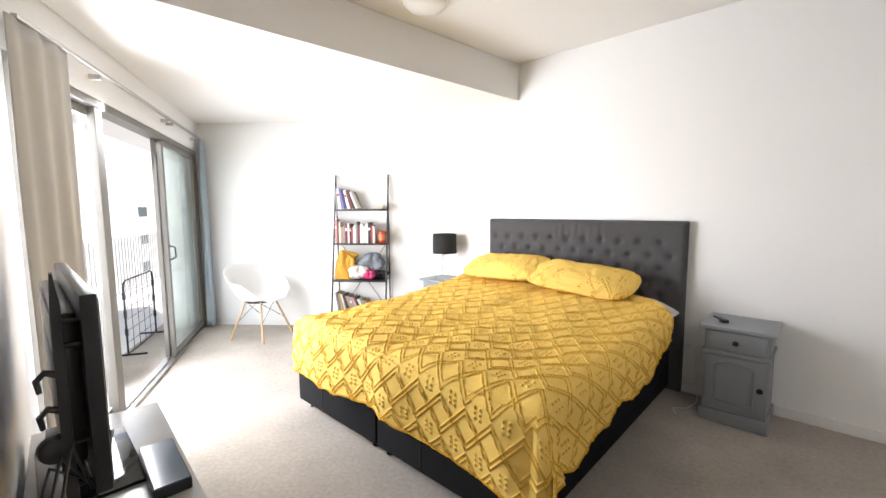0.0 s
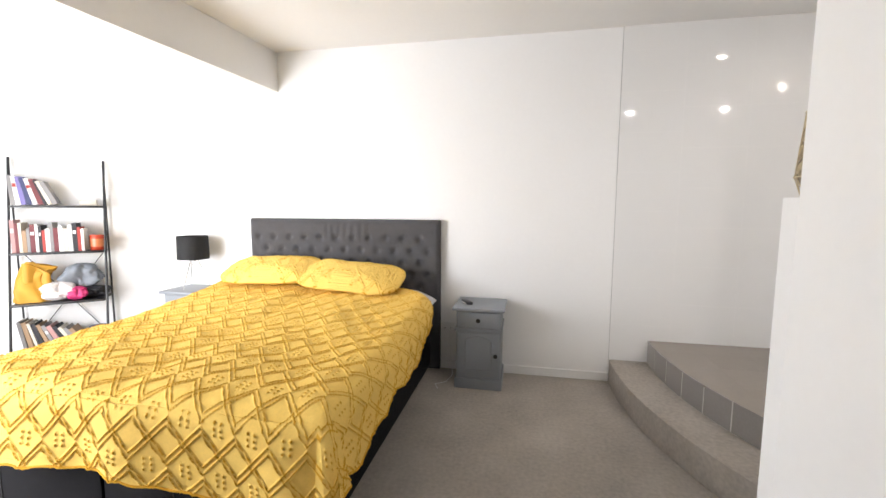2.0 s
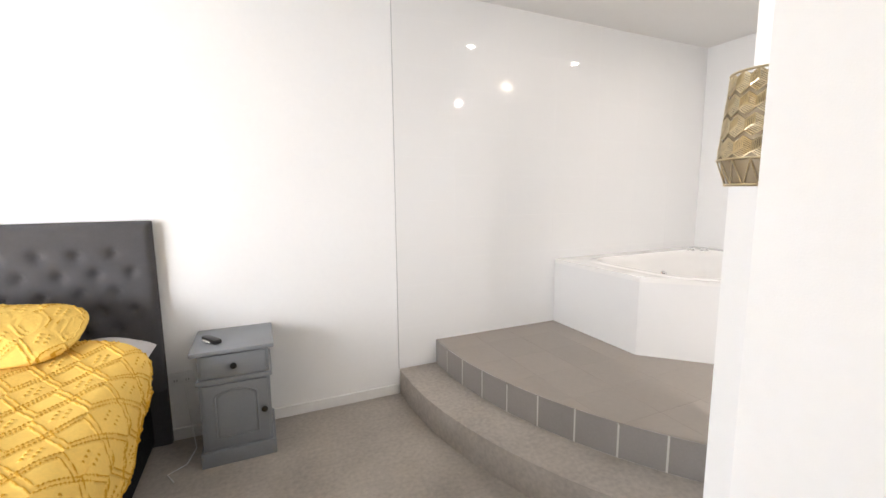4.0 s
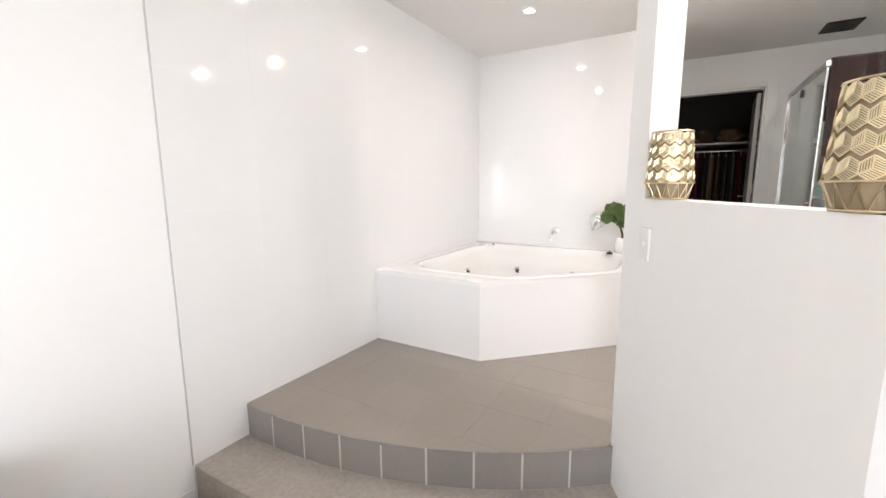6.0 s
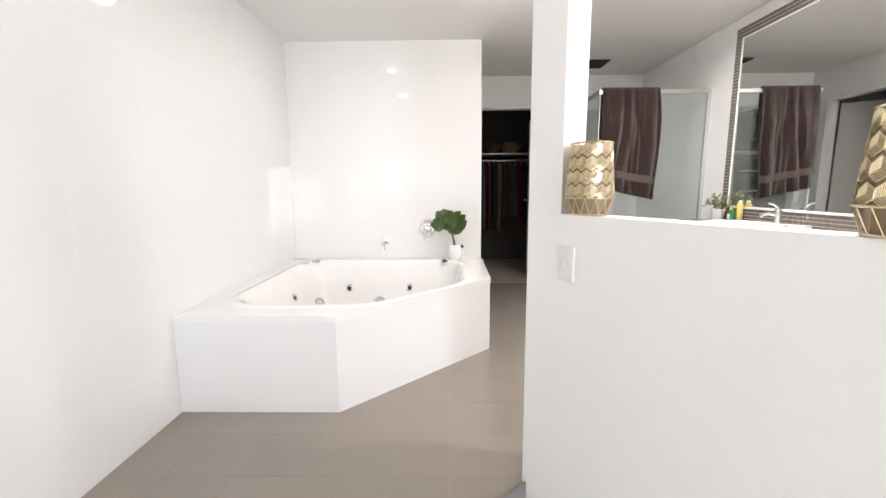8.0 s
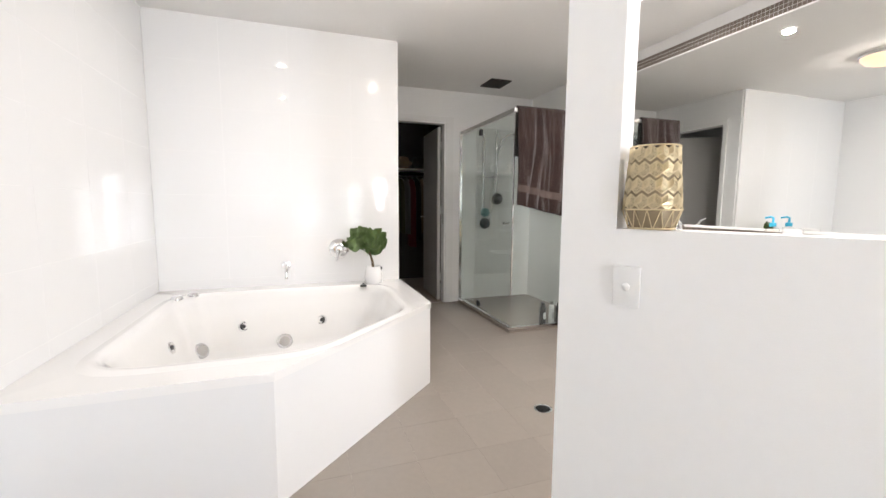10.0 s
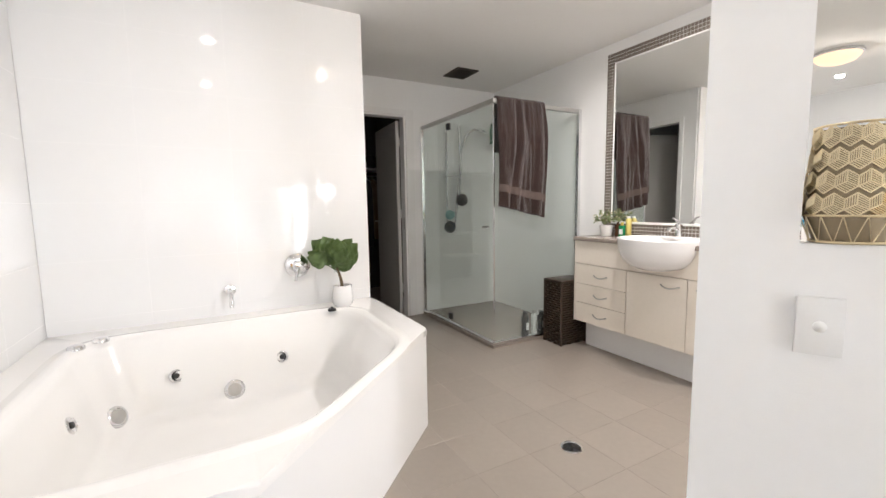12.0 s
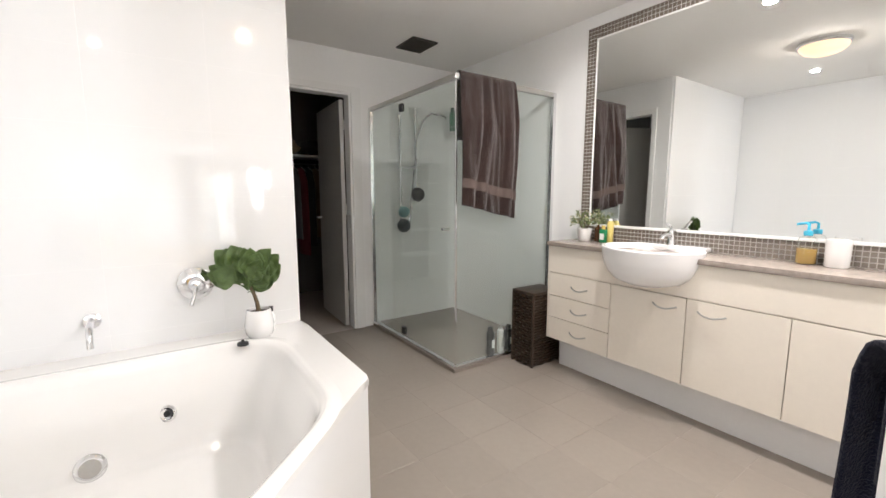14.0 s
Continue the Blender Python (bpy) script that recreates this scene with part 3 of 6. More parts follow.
# nightstands
def nightstand(cx, y_front, w=0.375, depth=0.36, top=0.655):
    ob = thing("nightstand", "grey painted timber nightstand with drawer and arched cupboard door", "nightstand", Matrix.Translation((cx, y_front, 0)), "nightstands beside the bed")
    h = w / 2
    part("plinth", box(-h, -0.012, 0.0, h, depth, 0.085, bevel=0.006), M["grey_paint"], ob)
    part("body", box(-h + 0.014, 0.004, 0.085, h - 0.014, depth, top - 0.025, bevel=0.003), M["grey_paint"], ob)
    part("moulding", box(-h + 0.002, -0.010, top - 0.19, h - 0.002, depth - 0.002, top - 0.165, bevel=0.006), M["grey_paint"], ob)
    part("top", box(-h - 0.016, -0.03, top - 0.024, h + 0.016, depth + 0.02, top, bevel=0.006), M["grey_paint"], ob)
    dr = part("drawer_front", box(-h + 0.03, -0.008, top - 0.155, h - 0.03, 0.006, top - 0.035, bevel=0.004), M["grey_paint"], ob)
    knob = [(0.006, 0.0), (0.006, 0.012), (0.016, 0.018), (0.017, 0.026), (0.008, 0.031)]
    part("knob", lathe(knob, 14, pose(0, -0.006, top - 0.095, 90, 0, 0)), M["dark_knob"], dr, "dark bronze knob")
    door = part("door", box(-h + 0.03, -0.006, 0.10, h - 0.03, 0.006, top - 0.20, bevel=0.003), M["grey_paint"], ob)
    z0, z1, pw = 0.155, top - 0.27, h - 0.085
    outline = [(-pw, z0), (pw, z0), (pw, z1)] + [(pw * math.cos(a) * (0.55 + 0.45 * abs(math.cos(a))), z1 + 0.04 * math.sin(a)) for a in [math.pi * k / 14 for k in range(1, 14)]] + [(-pw, z1)]
    bm = bmesh.new()
    add_tube(bm, [(x, -0.008, z) for x, z in outline + outline[:2]], 0.006, 6)
    part("panel_moulding", bm, M["grey_paint"], door)
    bm = bmesh.new()
    f = bm.faces.new([bm.verts.new((x * 0.86, -0.0065, z0 + 0.015 + (z - z0) * 0.92)) for x, z in outline])
    r = bmesh.ops.extrude_face_region(bm, geom=[f])
    bmesh.ops.translate(bm, vec=(0, -0.006, 0), verts=[g for g in r["geom"] if isinstance(g, bmesh.types.BMVert)])
    part("panel", bm, M["grey_paint"], door, smooth=None)
    part("knob", lathe(knob, 14, pose(h - 0.05, -0.006, 0.285, 90, 0, 0)), M["dark_knob"], door, "dark bronze knob")
    return ob


nightstand(-0.393, 3.19)
nightstand(-3.09, 3.20, top=0.66, w=0.40, depth=0.33)

phone = thing("remote_control", "small black cordless handset lying on grey nightstand", "handset", pose(-0.50, 3.31, 0.6605, 0, 0, -58))
part("body", box(-0.07, -0.021, 0, 0.07, 0.021, 0.024, bevel=0.008), M["black_plastic"], phone)
part("cradle", box(-0.05, -0.028, 0.0, 0.02, 0.028, 0.010, bevel=0.004), M["white_plastic"], phone, "pale cradle")

lamp = thing("table_lamp", "bedside lamp with black drum shade and wire tripod base", "lamp", Matrix.Translation((-3.10, 3.37, 0.664)))
part("shade", thicken(lathe([(0.134, 0.275), (0.130, 0.49)], 40, cap=False), 0.003), M["shade_black"], lamp, "black fabric drum shade")
part("shade_ring", lathe([(0.0, 0.292), (0.130, 0.292), (0.130, 0.296), (0.0, 0.296)], 30, cap=False), M["steel"], lamp)
part("holder", lathe([(0.02, 0.25), (0.02, 0.32), (0.012, 0.33)], 14), M["steel"], lamp)
for k in range(3):
    a = 0.5 + k * 2 * math.pi / 3
    for s in (-0.16, 0.16):
        part("leg", tube([(0.03 * math.cos(a + s), 0.03 * math.sin(a + s), 0.28), (0.135 * math.cos(a), 0.135 * math.sin(a), 0.004)], 0.0028, 6), M["steel"], lamp)

# ladder shelf against the west wall
SD = (WB_CORNER - HB_CORNER).normalized()
SN = Vector((-SD.y, SD.x, 0))
if SN.dot(Vector((0, 0, 0)) - HB_CORNER) < 0:
    SN = -SN
SHELF_AT = Matrix.Translation(HB_CORNER + SD * 0.87) @ Matrix((( -SD.x, SN.x, 0, 0), (-SD.y, SN.y, 0, 0), (0, 0, 1, 0), (0, 0, 0, 1)))
# local x runs along the wall towards the bed, local y out into the room
ladder = thing("ladder_shelf", "black metal ladder shelf filled with books and bags", "shelf", SHELF_AT)
LW = 0.315
for sx in (-LW, LW):
    part("front_rail", tube([(sx, 0.02, 1.835), (sx, 0.37, 0.0)], 0.010, 8), M["black_metal"], ladder)
    part("back_rail", tube([(sx * 0.99, 0.035, 1.80), (sx * 0.99, 0.03, 0.0)], 0.008, 8), M["black_metal"], ladder)
SHELVES = ((1.43, 0.115), (1.035, 0.19), (0.615, 0.27), (0.21, 0.345))
for z, dpt in SHELVES:
    part("shelf_board", box(-LW + 0.012, 0.026, z - 0.018, LW - 0.012, dpt + 0.03, z, bevel=0.002), M["black_metal"], ladder)
for s in (-1, 1):
    part("cross_brace", tube([(-0.28 * s, 0.02, 0.22), (0.28 * s, 0.02, 1.02)], 0.003, 6), M["black_metal"], ladder)

BOOK_DYES = [("cover_cream", (0.62, 0.57, 0.48)), ("cover_white", (0.72, 0.71, 0.69)), ("cover_maroon", (0.16, 0.035, 0.04)), ("cover_navy", (0.04, 0.05, 0.13)),
             ("cover_violet", (0.19, 0.16, 0.38)), ("cover_grey", (0.25, 0.24, 0.24)), ("cover_black", (0.025, 0.025, 0.03)), ("cover_red", (0.36, 0.045, 0.035)),
             ("cover_tan", (0.34, 0.22, 0.13)), ("cover_rose", (0.45, 0.25, 0.24))]
for n, c in BOOK_DYES:
    dye(n, c)
M["pages"] = material("book_pages", (0.70, 0.65, 0.55), 0.9, var=0.08, scale=60)


def book(x, y, z, thick, deep, high, lean, colour, label, group):
    """A closed book on its foot, spine to the room."""
    ob = thing("book", label, "book", SHELF_AT @ Matrix.Translation((x, y, z)) @ pose(0, 0, 0, 0, lean, 0), group)
    bm = bmesh.new()
    add_box(bm, 0, 0, 0, 0.003, deep, high), add_box(bm, thick - 0.003, 0, 0, thick, deep, high)
    add_box(bm, 0, deep - 0.003, 0, thick, deep + 0.001, high)
    part("cover", bm, M[colour], ob, smooth=None)
    part("pages", box(0.0035, 0.004, 0.004, thick - 0.0035, deep - 0.004, high - 0.005), M["pages"], ob, smooth=None)
    if high > 0.2 and int(high * 1000) % 3 == 0:
        part("title_band", box(0.004, deep + 0.0015, high * 0.62, thick - 0.004, deep + 0.0025, high * 0.74), M["cover_white"] if colour != "cover_white" else M["cover_red"], ob, smooth=None)
    return ob


random.seed(5)
NAMES = {"cover_cream": "cream", "cover_white": "white", "cover_maroon": "maroon", "cover_navy": "navy", "cover_violet": "violet", "cover_grey": "grey", "cover_black": "black",
         "cover_red": "red", "cover_tan": "tan", "cover_rose": "faded pink"}
x = -LW + 0.025
for i, c in enumerate(("cover_grey", "cover_white", "cover_violet", "cover_navy", "cover_white", "cover_maroon", "cover_black", "cover_cream", "cover_grey")):
    th = random.uniform(0.018, 0.034)
    lean = -3 - i * 2.6
    book(x, 0.035, 1.434, th, 0.10, 0.245 - 0.005 * i, -abs(lean), c, NAMES[c] + " paperback leaning on the top shelf", "books on the top shelf")
    x += th / math.cos(radians(lean)) + 0.004
x = -LW + 0.02
for i in range(19):
    c = ("cover_rose", "cover_maroon", "cover_cream", "cover_tan", "cover_grey", "cover_maroon", "cover_white", "cover_black", "cover_red", "cover_white", "cover_grey",
         "cover_maroon", "cover_white", "cover_cream", "cover_white", "cover_black", "cover_red", "cover_white", "cover_white")[i]
    th = random.uniform(0.017, 0.031)
    if x + th > 0.175:
        break
    book(x, 0.045, 1.036, th, 0.14, random.uniform(0.185, 0.25) + (0.03 if i < 3 else 0), 0, c, NAMES[c] + " book upright on the second shelf", "books on the second shelf")
    x += th + 0.002
x = -LW + 0.05
for i in range(11):
    c = ("cover_grey", "cover_tan", "cover_cream", "cover_black", "cover_tan", "cover_grey", "cover_rose", "cover_black", "cover_cream", "cover_grey", "cover_tan")[i]
    th = random.uniform(0.02, 0.035)
    book(x, 0.06, 0.211, th, 0.17, 0.25 - 0.008 * i, -8 - 2.5 * i, c, NAMES[c] + " worn book leaning on the bottom shelf", "books on the bottom shelf")
    x += th + 0.012


def soft_lump(w, d, h, seed, power=2.4):
    def pt(u, v):
        a, b = 2 * math.pi * u, math.pi * (v - 0.5)
        n = 1 + 0.55 * noise.noise((math.cos(a) * 1.7, math.sin(a) * 1.7, v * 3 + seed)) - 0.30 * abs(noise.noise((math.cos(a) * 3.4, math.sin(a) * 3.4, v * 7 + seed))) + 0.10 * noise.noise((math.cos(a) * 11, math.sin(a) * 11, v * 20 + seed))
        r = max(0.0, math.cos(b)) ** (2 / power) * n
        return (w / 2 * r * math.cos(a), d / 2 * r * math.sin(a), h / 2 * (1 + math.sin(b)) * (0.94 + 0.06 * n))
    return grid(56, 32, pt, closed_u=True)


solid("alarm_clock", box(-0.06, -0.025, 0, 0.06, 0.025, 0.05, bevel=0.008), M["cover_cream"], "small cream clock on the top shelf", "clock", 40, at=SHELF_AT @ Matrix.Translation((0.205, 0.09, 1.432)))
can = thing("red_tin", "glossy red tin with dark band on the shelf", "tin", SHELF_AT @ Matrix.Translation((0.255, 0.12, 1.037)))
part("body", lathe([(0.055, 0), (0.058, 0.004), (0.058, 0.13), (0.054, 0.135)], 22), dye("tin_red", (0.42, 0.05, 0.02), 0.25), can)
part("band", lathe([(0.0588, 0.03), (0.0588, 0.10)], 22, cap=False), dye("tin_orange", (0.50, 0.16, 0.06), 0.3), can)
bag = thing("mustard_bag", "soft mustard fabric bag slumped on the shelf", "bag", SHELF_AT @ Matrix.Translation((-0.20, 0.15, 0.616)))


def slumped(u, v):
    """An upright sack, its mouth folded over to one side and its faces creased."""
    a = 2 * math.pi * u
    w, d = 0.115 - 0.02 * v, 0.085 * (1 - 0.75 * v ** 3)
    crease = 1 + 0.13 * math.sin(3 * a + 5 * v) * (0.3 + v) + 0.07 * math.sin(7 * a - 9 * v)
    lean = 0.10 * max(0.0, v - 0.55) ** 1.2 * 2.2
    x, y = math.copysign(abs(math.cos(a)) ** 0.7, math.cos(a)) * w, math.copysign(abs(math.sin(a)) ** 0.7, math.sin(a)) * d
    return (x * crease + lean, y * crease, 0.34 * v - 0.10 * max(0.0, v - 0.7) * (x + 0.1) / 0.1 + 0.012 * noise.noise((a * 2, v * 6, 1)))


part("bag_body", grid(64, 30, slumped, closed_u=True), dye("bag_mustard", (0.56, 0.29, 0.025)), bag, smooth=180)
part("flap", thicken(grid(20, 14, lambda u, v: (-0.03 + 0.17 * u, 0.085 - 0.03 * u + 0.012 * math.sin(9 * u), 0.33 - 0.10 * u * u - 0.15 * v + 0.01 * math.sin(7 * u + 4 * v))), 0.006), dye("bag_flap", (0.52, 0.26, 0.022)), bag, smooth=180)
solid("folded_scarf", soft_lump(0.30, 0.20, 0.22, 6.0, 2.2), dye("scarf_grey", (0.20, 0.22, 0.25)), "crumpled grey patterned scarf on the shelf", "scarf", 180, at=SHELF_AT @ Matrix.Translation((0.12, 0.12, 0.70)))
solid("white_cloth", soft_lump(0.26, 0.2, 0.16, 9.0), dye("cloth_white", (0.62, 0.58, 0.57)), "white cotton cloth bundled on the shelf", "cloth", 180, at=SHELF_AT @ Matrix.Translation((-0.03, 0.19, 0.617)))
solid("pink_pouch", soft_lump(0.17, 0.13, 0.11, 12.0), dye("pouch_pink", (0.50, 0.03, 0.14)), "bright pink pouch lying on the shelf", "pouch", 180, at=SHELF_AT @ Matrix.Translation((0.11, 0.23, 0.618)))
solid("black_strap_bag", soft_lump(0.25, 0.16, 0.10, 15.0), dye("strap_black", (0.02, 0.02, 0.025)), "small black bag lying on the shelf", "bag", 180, at=SHELF_AT @ Matrix.Translation((0.20, 0.15, 0.617)))
solid("blue_bundle", soft_lump(0.2, 0.16, 0.15, 18.0), dye("bundle_blue", (0.03, 0.035, 0.11)), "dark blue cloth bundle on the bottom shelf", "cloth", 180, at=SHELF_AT @ Matrix.Translation((0.22, 0.16, 0.212)))

# moulded armchair on beech legs
CH = Vector((-4.66, 1.965, 0))
chair = thing("armchair", "white moulded shell chair on beech dowel legs", "chair", Matrix.Translation(CH) @ pose(0, 0, 0, 0, 0, -66))


def ease(x, lo, hi):
    k = max(0.0, min(1.0, (x - lo) / (hi - lo)))
    return k * k * (3 - 2 * k)


def shell(u, v):
    """A moulded bucket: u goes round from the front over both arms and the back, v from the seat's middle out to the rim."""
    a = math.pi * (2 * u - 1)
    q = abs(a)
    s, c = math.sin(a), math.cos(a)
    rim = 0.43 + 0.225 * (1 - ease(q, 1.60, 2.70)) + 0.165 * (1 - ease(q, 0.35, 1.45))
    half_y = 0.30 if c > 0 else 0.25
    n = 2.7
    rr = 1 / (abs(s / 0.305) ** n + abs(c / half_y) ** n) ** (1 / n)
    rr *= 1 + 0.04 * math.exp(-((q - 1.7) / 0.4) ** 2)
    flare = v ** 0.75
    k = max(0.0, (v - 0.42) / 0.58)
    z = 0.438 - 0.012 * math.exp(-(v / 0.4) ** 2) + (rim - 0.438) * (k ** 1.7 if rim > 0.45 else k)
    lip = 0.018 * ease(v, 0.9, 1.0) if rim > 0.5 else 0.0
    return ((rr * flare + lip) * s, -(rr * flare + lip) * c + 0.01, z - 0.3 * lip)


part("shell", thicken(grid(96, 30, shell), 0.007), M["chair_shell"], chair, "white moulded one-piece seat shell", smooth=180)
for sx in (-1, 1):
    for sy in (-1, 1):
        part("leg", tube([(0.11 * sx, 0.10 * sy + 0.02, 0.425), (0.235 * sx, 0.225 * sy + 0.02, 0.0)], 0.0105, 10, 0.014), M["beech"], chair, "pale beech dowel leg")
        part("brace", tube([(0.10 * sx, 0.10 * sy + 0.02, 0.40), (-0.185 * sx, 0.17 * sy + 0.02, 0.19)], 0.003, 6), M["black_metal"], chair, "black wire brace")
part("seat_mount", lathe([(0.0, 0.402), (0.13, 0.402), (0.13, 0.416), (0.0, 0.42)], 18, cap=False), M["black_metal"], chair)

# television on its low cabinet
TVX = (TV0 - TV1).normalized()
TVY = Vector((-TVX.y, TVX.x, 0))
TV_AT = Matrix.Translation(TV1 + TVX * 0.42) @ Matrix(((TVX.x, TVY.x, 0, 0), (TVX.y, TVY.y, 0, 0), (0, 0, 1, 0), (0, 0, 0, 1)))
cab = thing("tv_cabinet", "low black television cabinet with pale glossy top", "cabinet", TV_AT)
part("top", box(0, 0.02, 0.55, 1.42, 0.42, 0.58, bevel=0.003), M["cabinet_top"], cab, "pale glossy cabinet top")
part("body", box(0.01, 0.03, 0.06, 1.41, 0.395, 0.55, bevel=0.003), M["cabinet_black"], cab)
for x0 in (0.015, 0.48, 0.95):
    d = part("drawer", box(x0, 0.395, 0.075, x0 + 0.455, 0.411, 0.542, bevel=0.002), M["cabinet_black"], cab)
    part("handle", tube([(x0 + 0.17, 0.427, 0.46), (x0 + 0.285, 0.427, 0.46)], 0.005, 8), M["steel"], d)
for x0 in (0.05, 1.33):
    for y0 in (0.05, 0.29):
        part("foot", box(x0, y0, 0, x0 + 0.04, y0 + 0.04, 0.06), M["cabinet_black"], cab)
tv = thing("television", "black flat television seen edge-on, on a dark stand", "television", pose(-2.174, -0.024, 0.58, 0, 0, -1.03))
part("panel", box(0.0, 0.185, 0.15, 0.886, 0.219, 0.65, bevel=0.006), M["black_plastic"], tv)
part("screen", box(0.012, 0.219, 0.165, 0.874, 0.2215, 0.638), M["gloss_black"], tv)
part("back_shell", box(0.08, 0.135, 0.20, 0.80, 0.186, 0.60, bevel=0.02), M["black_plastic"], tv)
part("back_label", box(0.30, 0.1335, 0.50, 0.78, 0.1352, 0.588), M["steel"], tv, "pale printed back plate")
part("neck", box(0.40, 0.14, 0.01, 0.48, 0.19, 0.24, bevel=0.006), M["gloss_black"], tv)
part("stand_foot", box(0.20, 0.08, 0.0, 0.64, 0.33, 0.014, bevel=0.005), M["gloss_black"], tv)
for k in range(3):
    part("port", lathe([(0.006, 0), (0.006, 0.006), (0.003, 0.006)], 10, pose(0.8, 0.19, 0.23 + 0.03 * k, 0, 90, 0)), M["steel"], tv)
rack = thing("speaker_stand", "tall black metal bracket behind the television", "bracket", TV_AT @ Matrix.Translation((0.823, 0.049, 0.581)))
bm = bmesh.new()
add_prism(bm, [(0.072, 0.0), (0.098, 0.0), (0.094, 0.62), (0.086, 0.70), (0.080, 0.70), (0.076, 0.62)], -0.022, 0.022)
bmesh.ops.transform(bm, matrix=Matrix(((0, 0, 1, 0), (1, 0, 0, 0), (0, 1, 0, 0), (0, 0, 0, 1))), verts=bm.verts[:])
part("post", bm, M["black_metal"], rack, smooth=None)
for z in (0.16, 0.27, 0.52, 0.58):
    part("arm", tube([(0.0, 0.085, z), (0.0, 0.150, z)], 0.006, 8), M["black_metal"], rack)
for z in (0.34, 0.43):
    part("hook", tube([(0, 0.082, z + 0.02), (0, 0.055, z + 0.032), (0, 0.040, z + 0.015), (0, 0.044, z - 0.015)], 0.010, 8, 0.006), M["black_metal"], rack)
part("knuckle", lathe([(0.012, -0.03), (0.03, -0.02), (0.036, 0.0), (0.03, 0.02), (0.012, 0.03)], 16, pose(0, 0.062, 0.27, 0, 90, 0)), M["black_plastic"], rack)
box_ = thing("media_player", "flat black media box with glossy blue-grey lid", "media box", TV_AT @ Matrix.Translation((0.62, 0.345, 0.581)))
part("body", box(-0.15, -0.045, 0, 0.15, 0.055, 0.034, bevel=0.004), M["black_plastic"], box_)
part("lid", box(-0.145, -0.04, 0.0345, 0.145, 0.05, 0.037), dye("lid_blue_grey", (0.10, 0.14, 0.19), 0.12), box_)
for k in range(3):
    o = 0.02 * k
    solid("power_cable", tube([TV_AT @ Vector(p) for p in ((0.82 + o, 0.17, 0.74), (0.9, 0.10 + o, 0.84 + o), (1.0, 0.07 + o, 0.76), (1.06 + o, 0.08, 0.60), (1.12, 0.075 + o, 0.588))], 0.0035, 8), M["black_plastic"],
          "black cable looped over the television cabinet", "cable", 60, group="television cables")
solid("cable_box", box(-0.05, -0.035, 0, 0.05, 0.035, 0.05, bevel=0.006), M["black_plastic"], "small black adapter on the cabinet", "adapter", 40, at=TV_AT @ Matrix.Translation((0.16, 0.10, 0.5815)))

# balcony sliding door
door_1 = thing("door_1", "wide aluminium balcony sliding door standing open", "sliding door", kind="structure")


def stile(s0, s1, o0, o1, z0, z1, name="frame", mat="frame_grey"):
    return part(name, window_block(s0, s1, o0, o1, z0, z1, 0.003), M[mat], door_1, smooth=None)


stile(S0, S0 + 0.05, 0.005, 0.12, 0.0, Z_HEAD)
stile(S1 - 0.05, S1, 0.005, 0.12, 0.0, Z_HEAD)
stile(S0 + 0.05, S1 - 0.05, 0.006, 0.118, Z_HEAD - 0.05, Z_HEAD - 0.001, "head_track")
stile(S0 + 0.05, S1 - 0.05, 0.006, 0.118, 0.0, 0.022, "sill_track", "alu")
stile(S0 + 0.05, S1 - 0.05, 0.045, 0.05, 0.022, 0.034, "track_rail", "alu")


def panel(s0, s1, o, mat):
    p = part("sash", window_block(s0, s0 + 0.055, o, o + 0.035, 0.035, Z_HEAD - 0.052, 0.003), M["frame_grey"], door_1, smooth=None)
    part("stile", window_block(s1 - 0.055, s1, o, o + 0.035, 0.035, Z_HEAD - 0.052, 0.003), M["frame_grey"], p, smooth=None)
    part("rail", window_block(s0 + 0.055, s1 - 0.055, o + 0.001, o + 0.034, 0.035, 0.105, 0.003), M["frame_grey"], p, smooth=None)
    part("rail", window_block(s0 + 0.055, s1 - 0.055, o + 0.001, o + 0.034, Z_HEAD - 0.105, Z_HEAD - 0.052, 0.003), M["frame_grey"], p, smooth=None)
    g = part("pane", window_block(s0 + 0.05, s1 - 0.05, o + 0.014, o + 0.020, 0.10, Z_HEAD - 0.10), M[mat], p, smooth=None)
    g.visible_shadow = False
    return p


panel(-2.15, -0.985, 0.02, "glass_sheer")
slid = panel(-2.13, -0.97, 0.065, "glass")
panel(0.16, 1.08, 0.065, "glass")
stile(0.17, 0.27, 0.02, 0.062, 0.024, Z_HEAD - 0.05, "mullion")
hb = bmesh.new()
add_tube(hb, [on_window(-1.012, 0.018, 1.10), on_window(-1.012, -0.028, 1.08), on_window(-1.012, -0.032, 0.99), on_window(-1.012, 0.018, 0.965)], 0.009, 8)
part("pull_handle", hb, M["black_metal"], slid, "black pull handle")
rod = thing("curtain_rail", "slim white curtain rail above the balcony door", "curtain rail", kind="structure")
part("rail", window_block(-2.27, 1.15, -0.075, -0.052, 2.255, 2.275, 0.002), M["alu"], rod, smooth=None)
for s in (-1.95, -1.1, -0.95, 0.35):
    part("bracket", window_block(s - 0.012, s + 0.012, -0.06, -0.001, 2.225, 2.254), M["steel"], rod, smooth=None)


def curtain(s0, s1, mat, label, folds, amp, bottom=0.02):
    def pt(u, v):
        s = s0 + (s1 - s0) * u
        o = -0.064 + amp * math.sin(2 * math.pi * folds * u + 0.4 * math.sin(5 * v)) * (0.5 + 0.5 * v)
        return on_window(s + 0.01 * noise.noise((u * 3, v * 3, 0)), o, 2.252 - (2.252 - bottom) * v)
    return solid("curtain", thicken(grid(folds * 16, 30, pt), 0.002), M[mat], label, "curtain", 180)


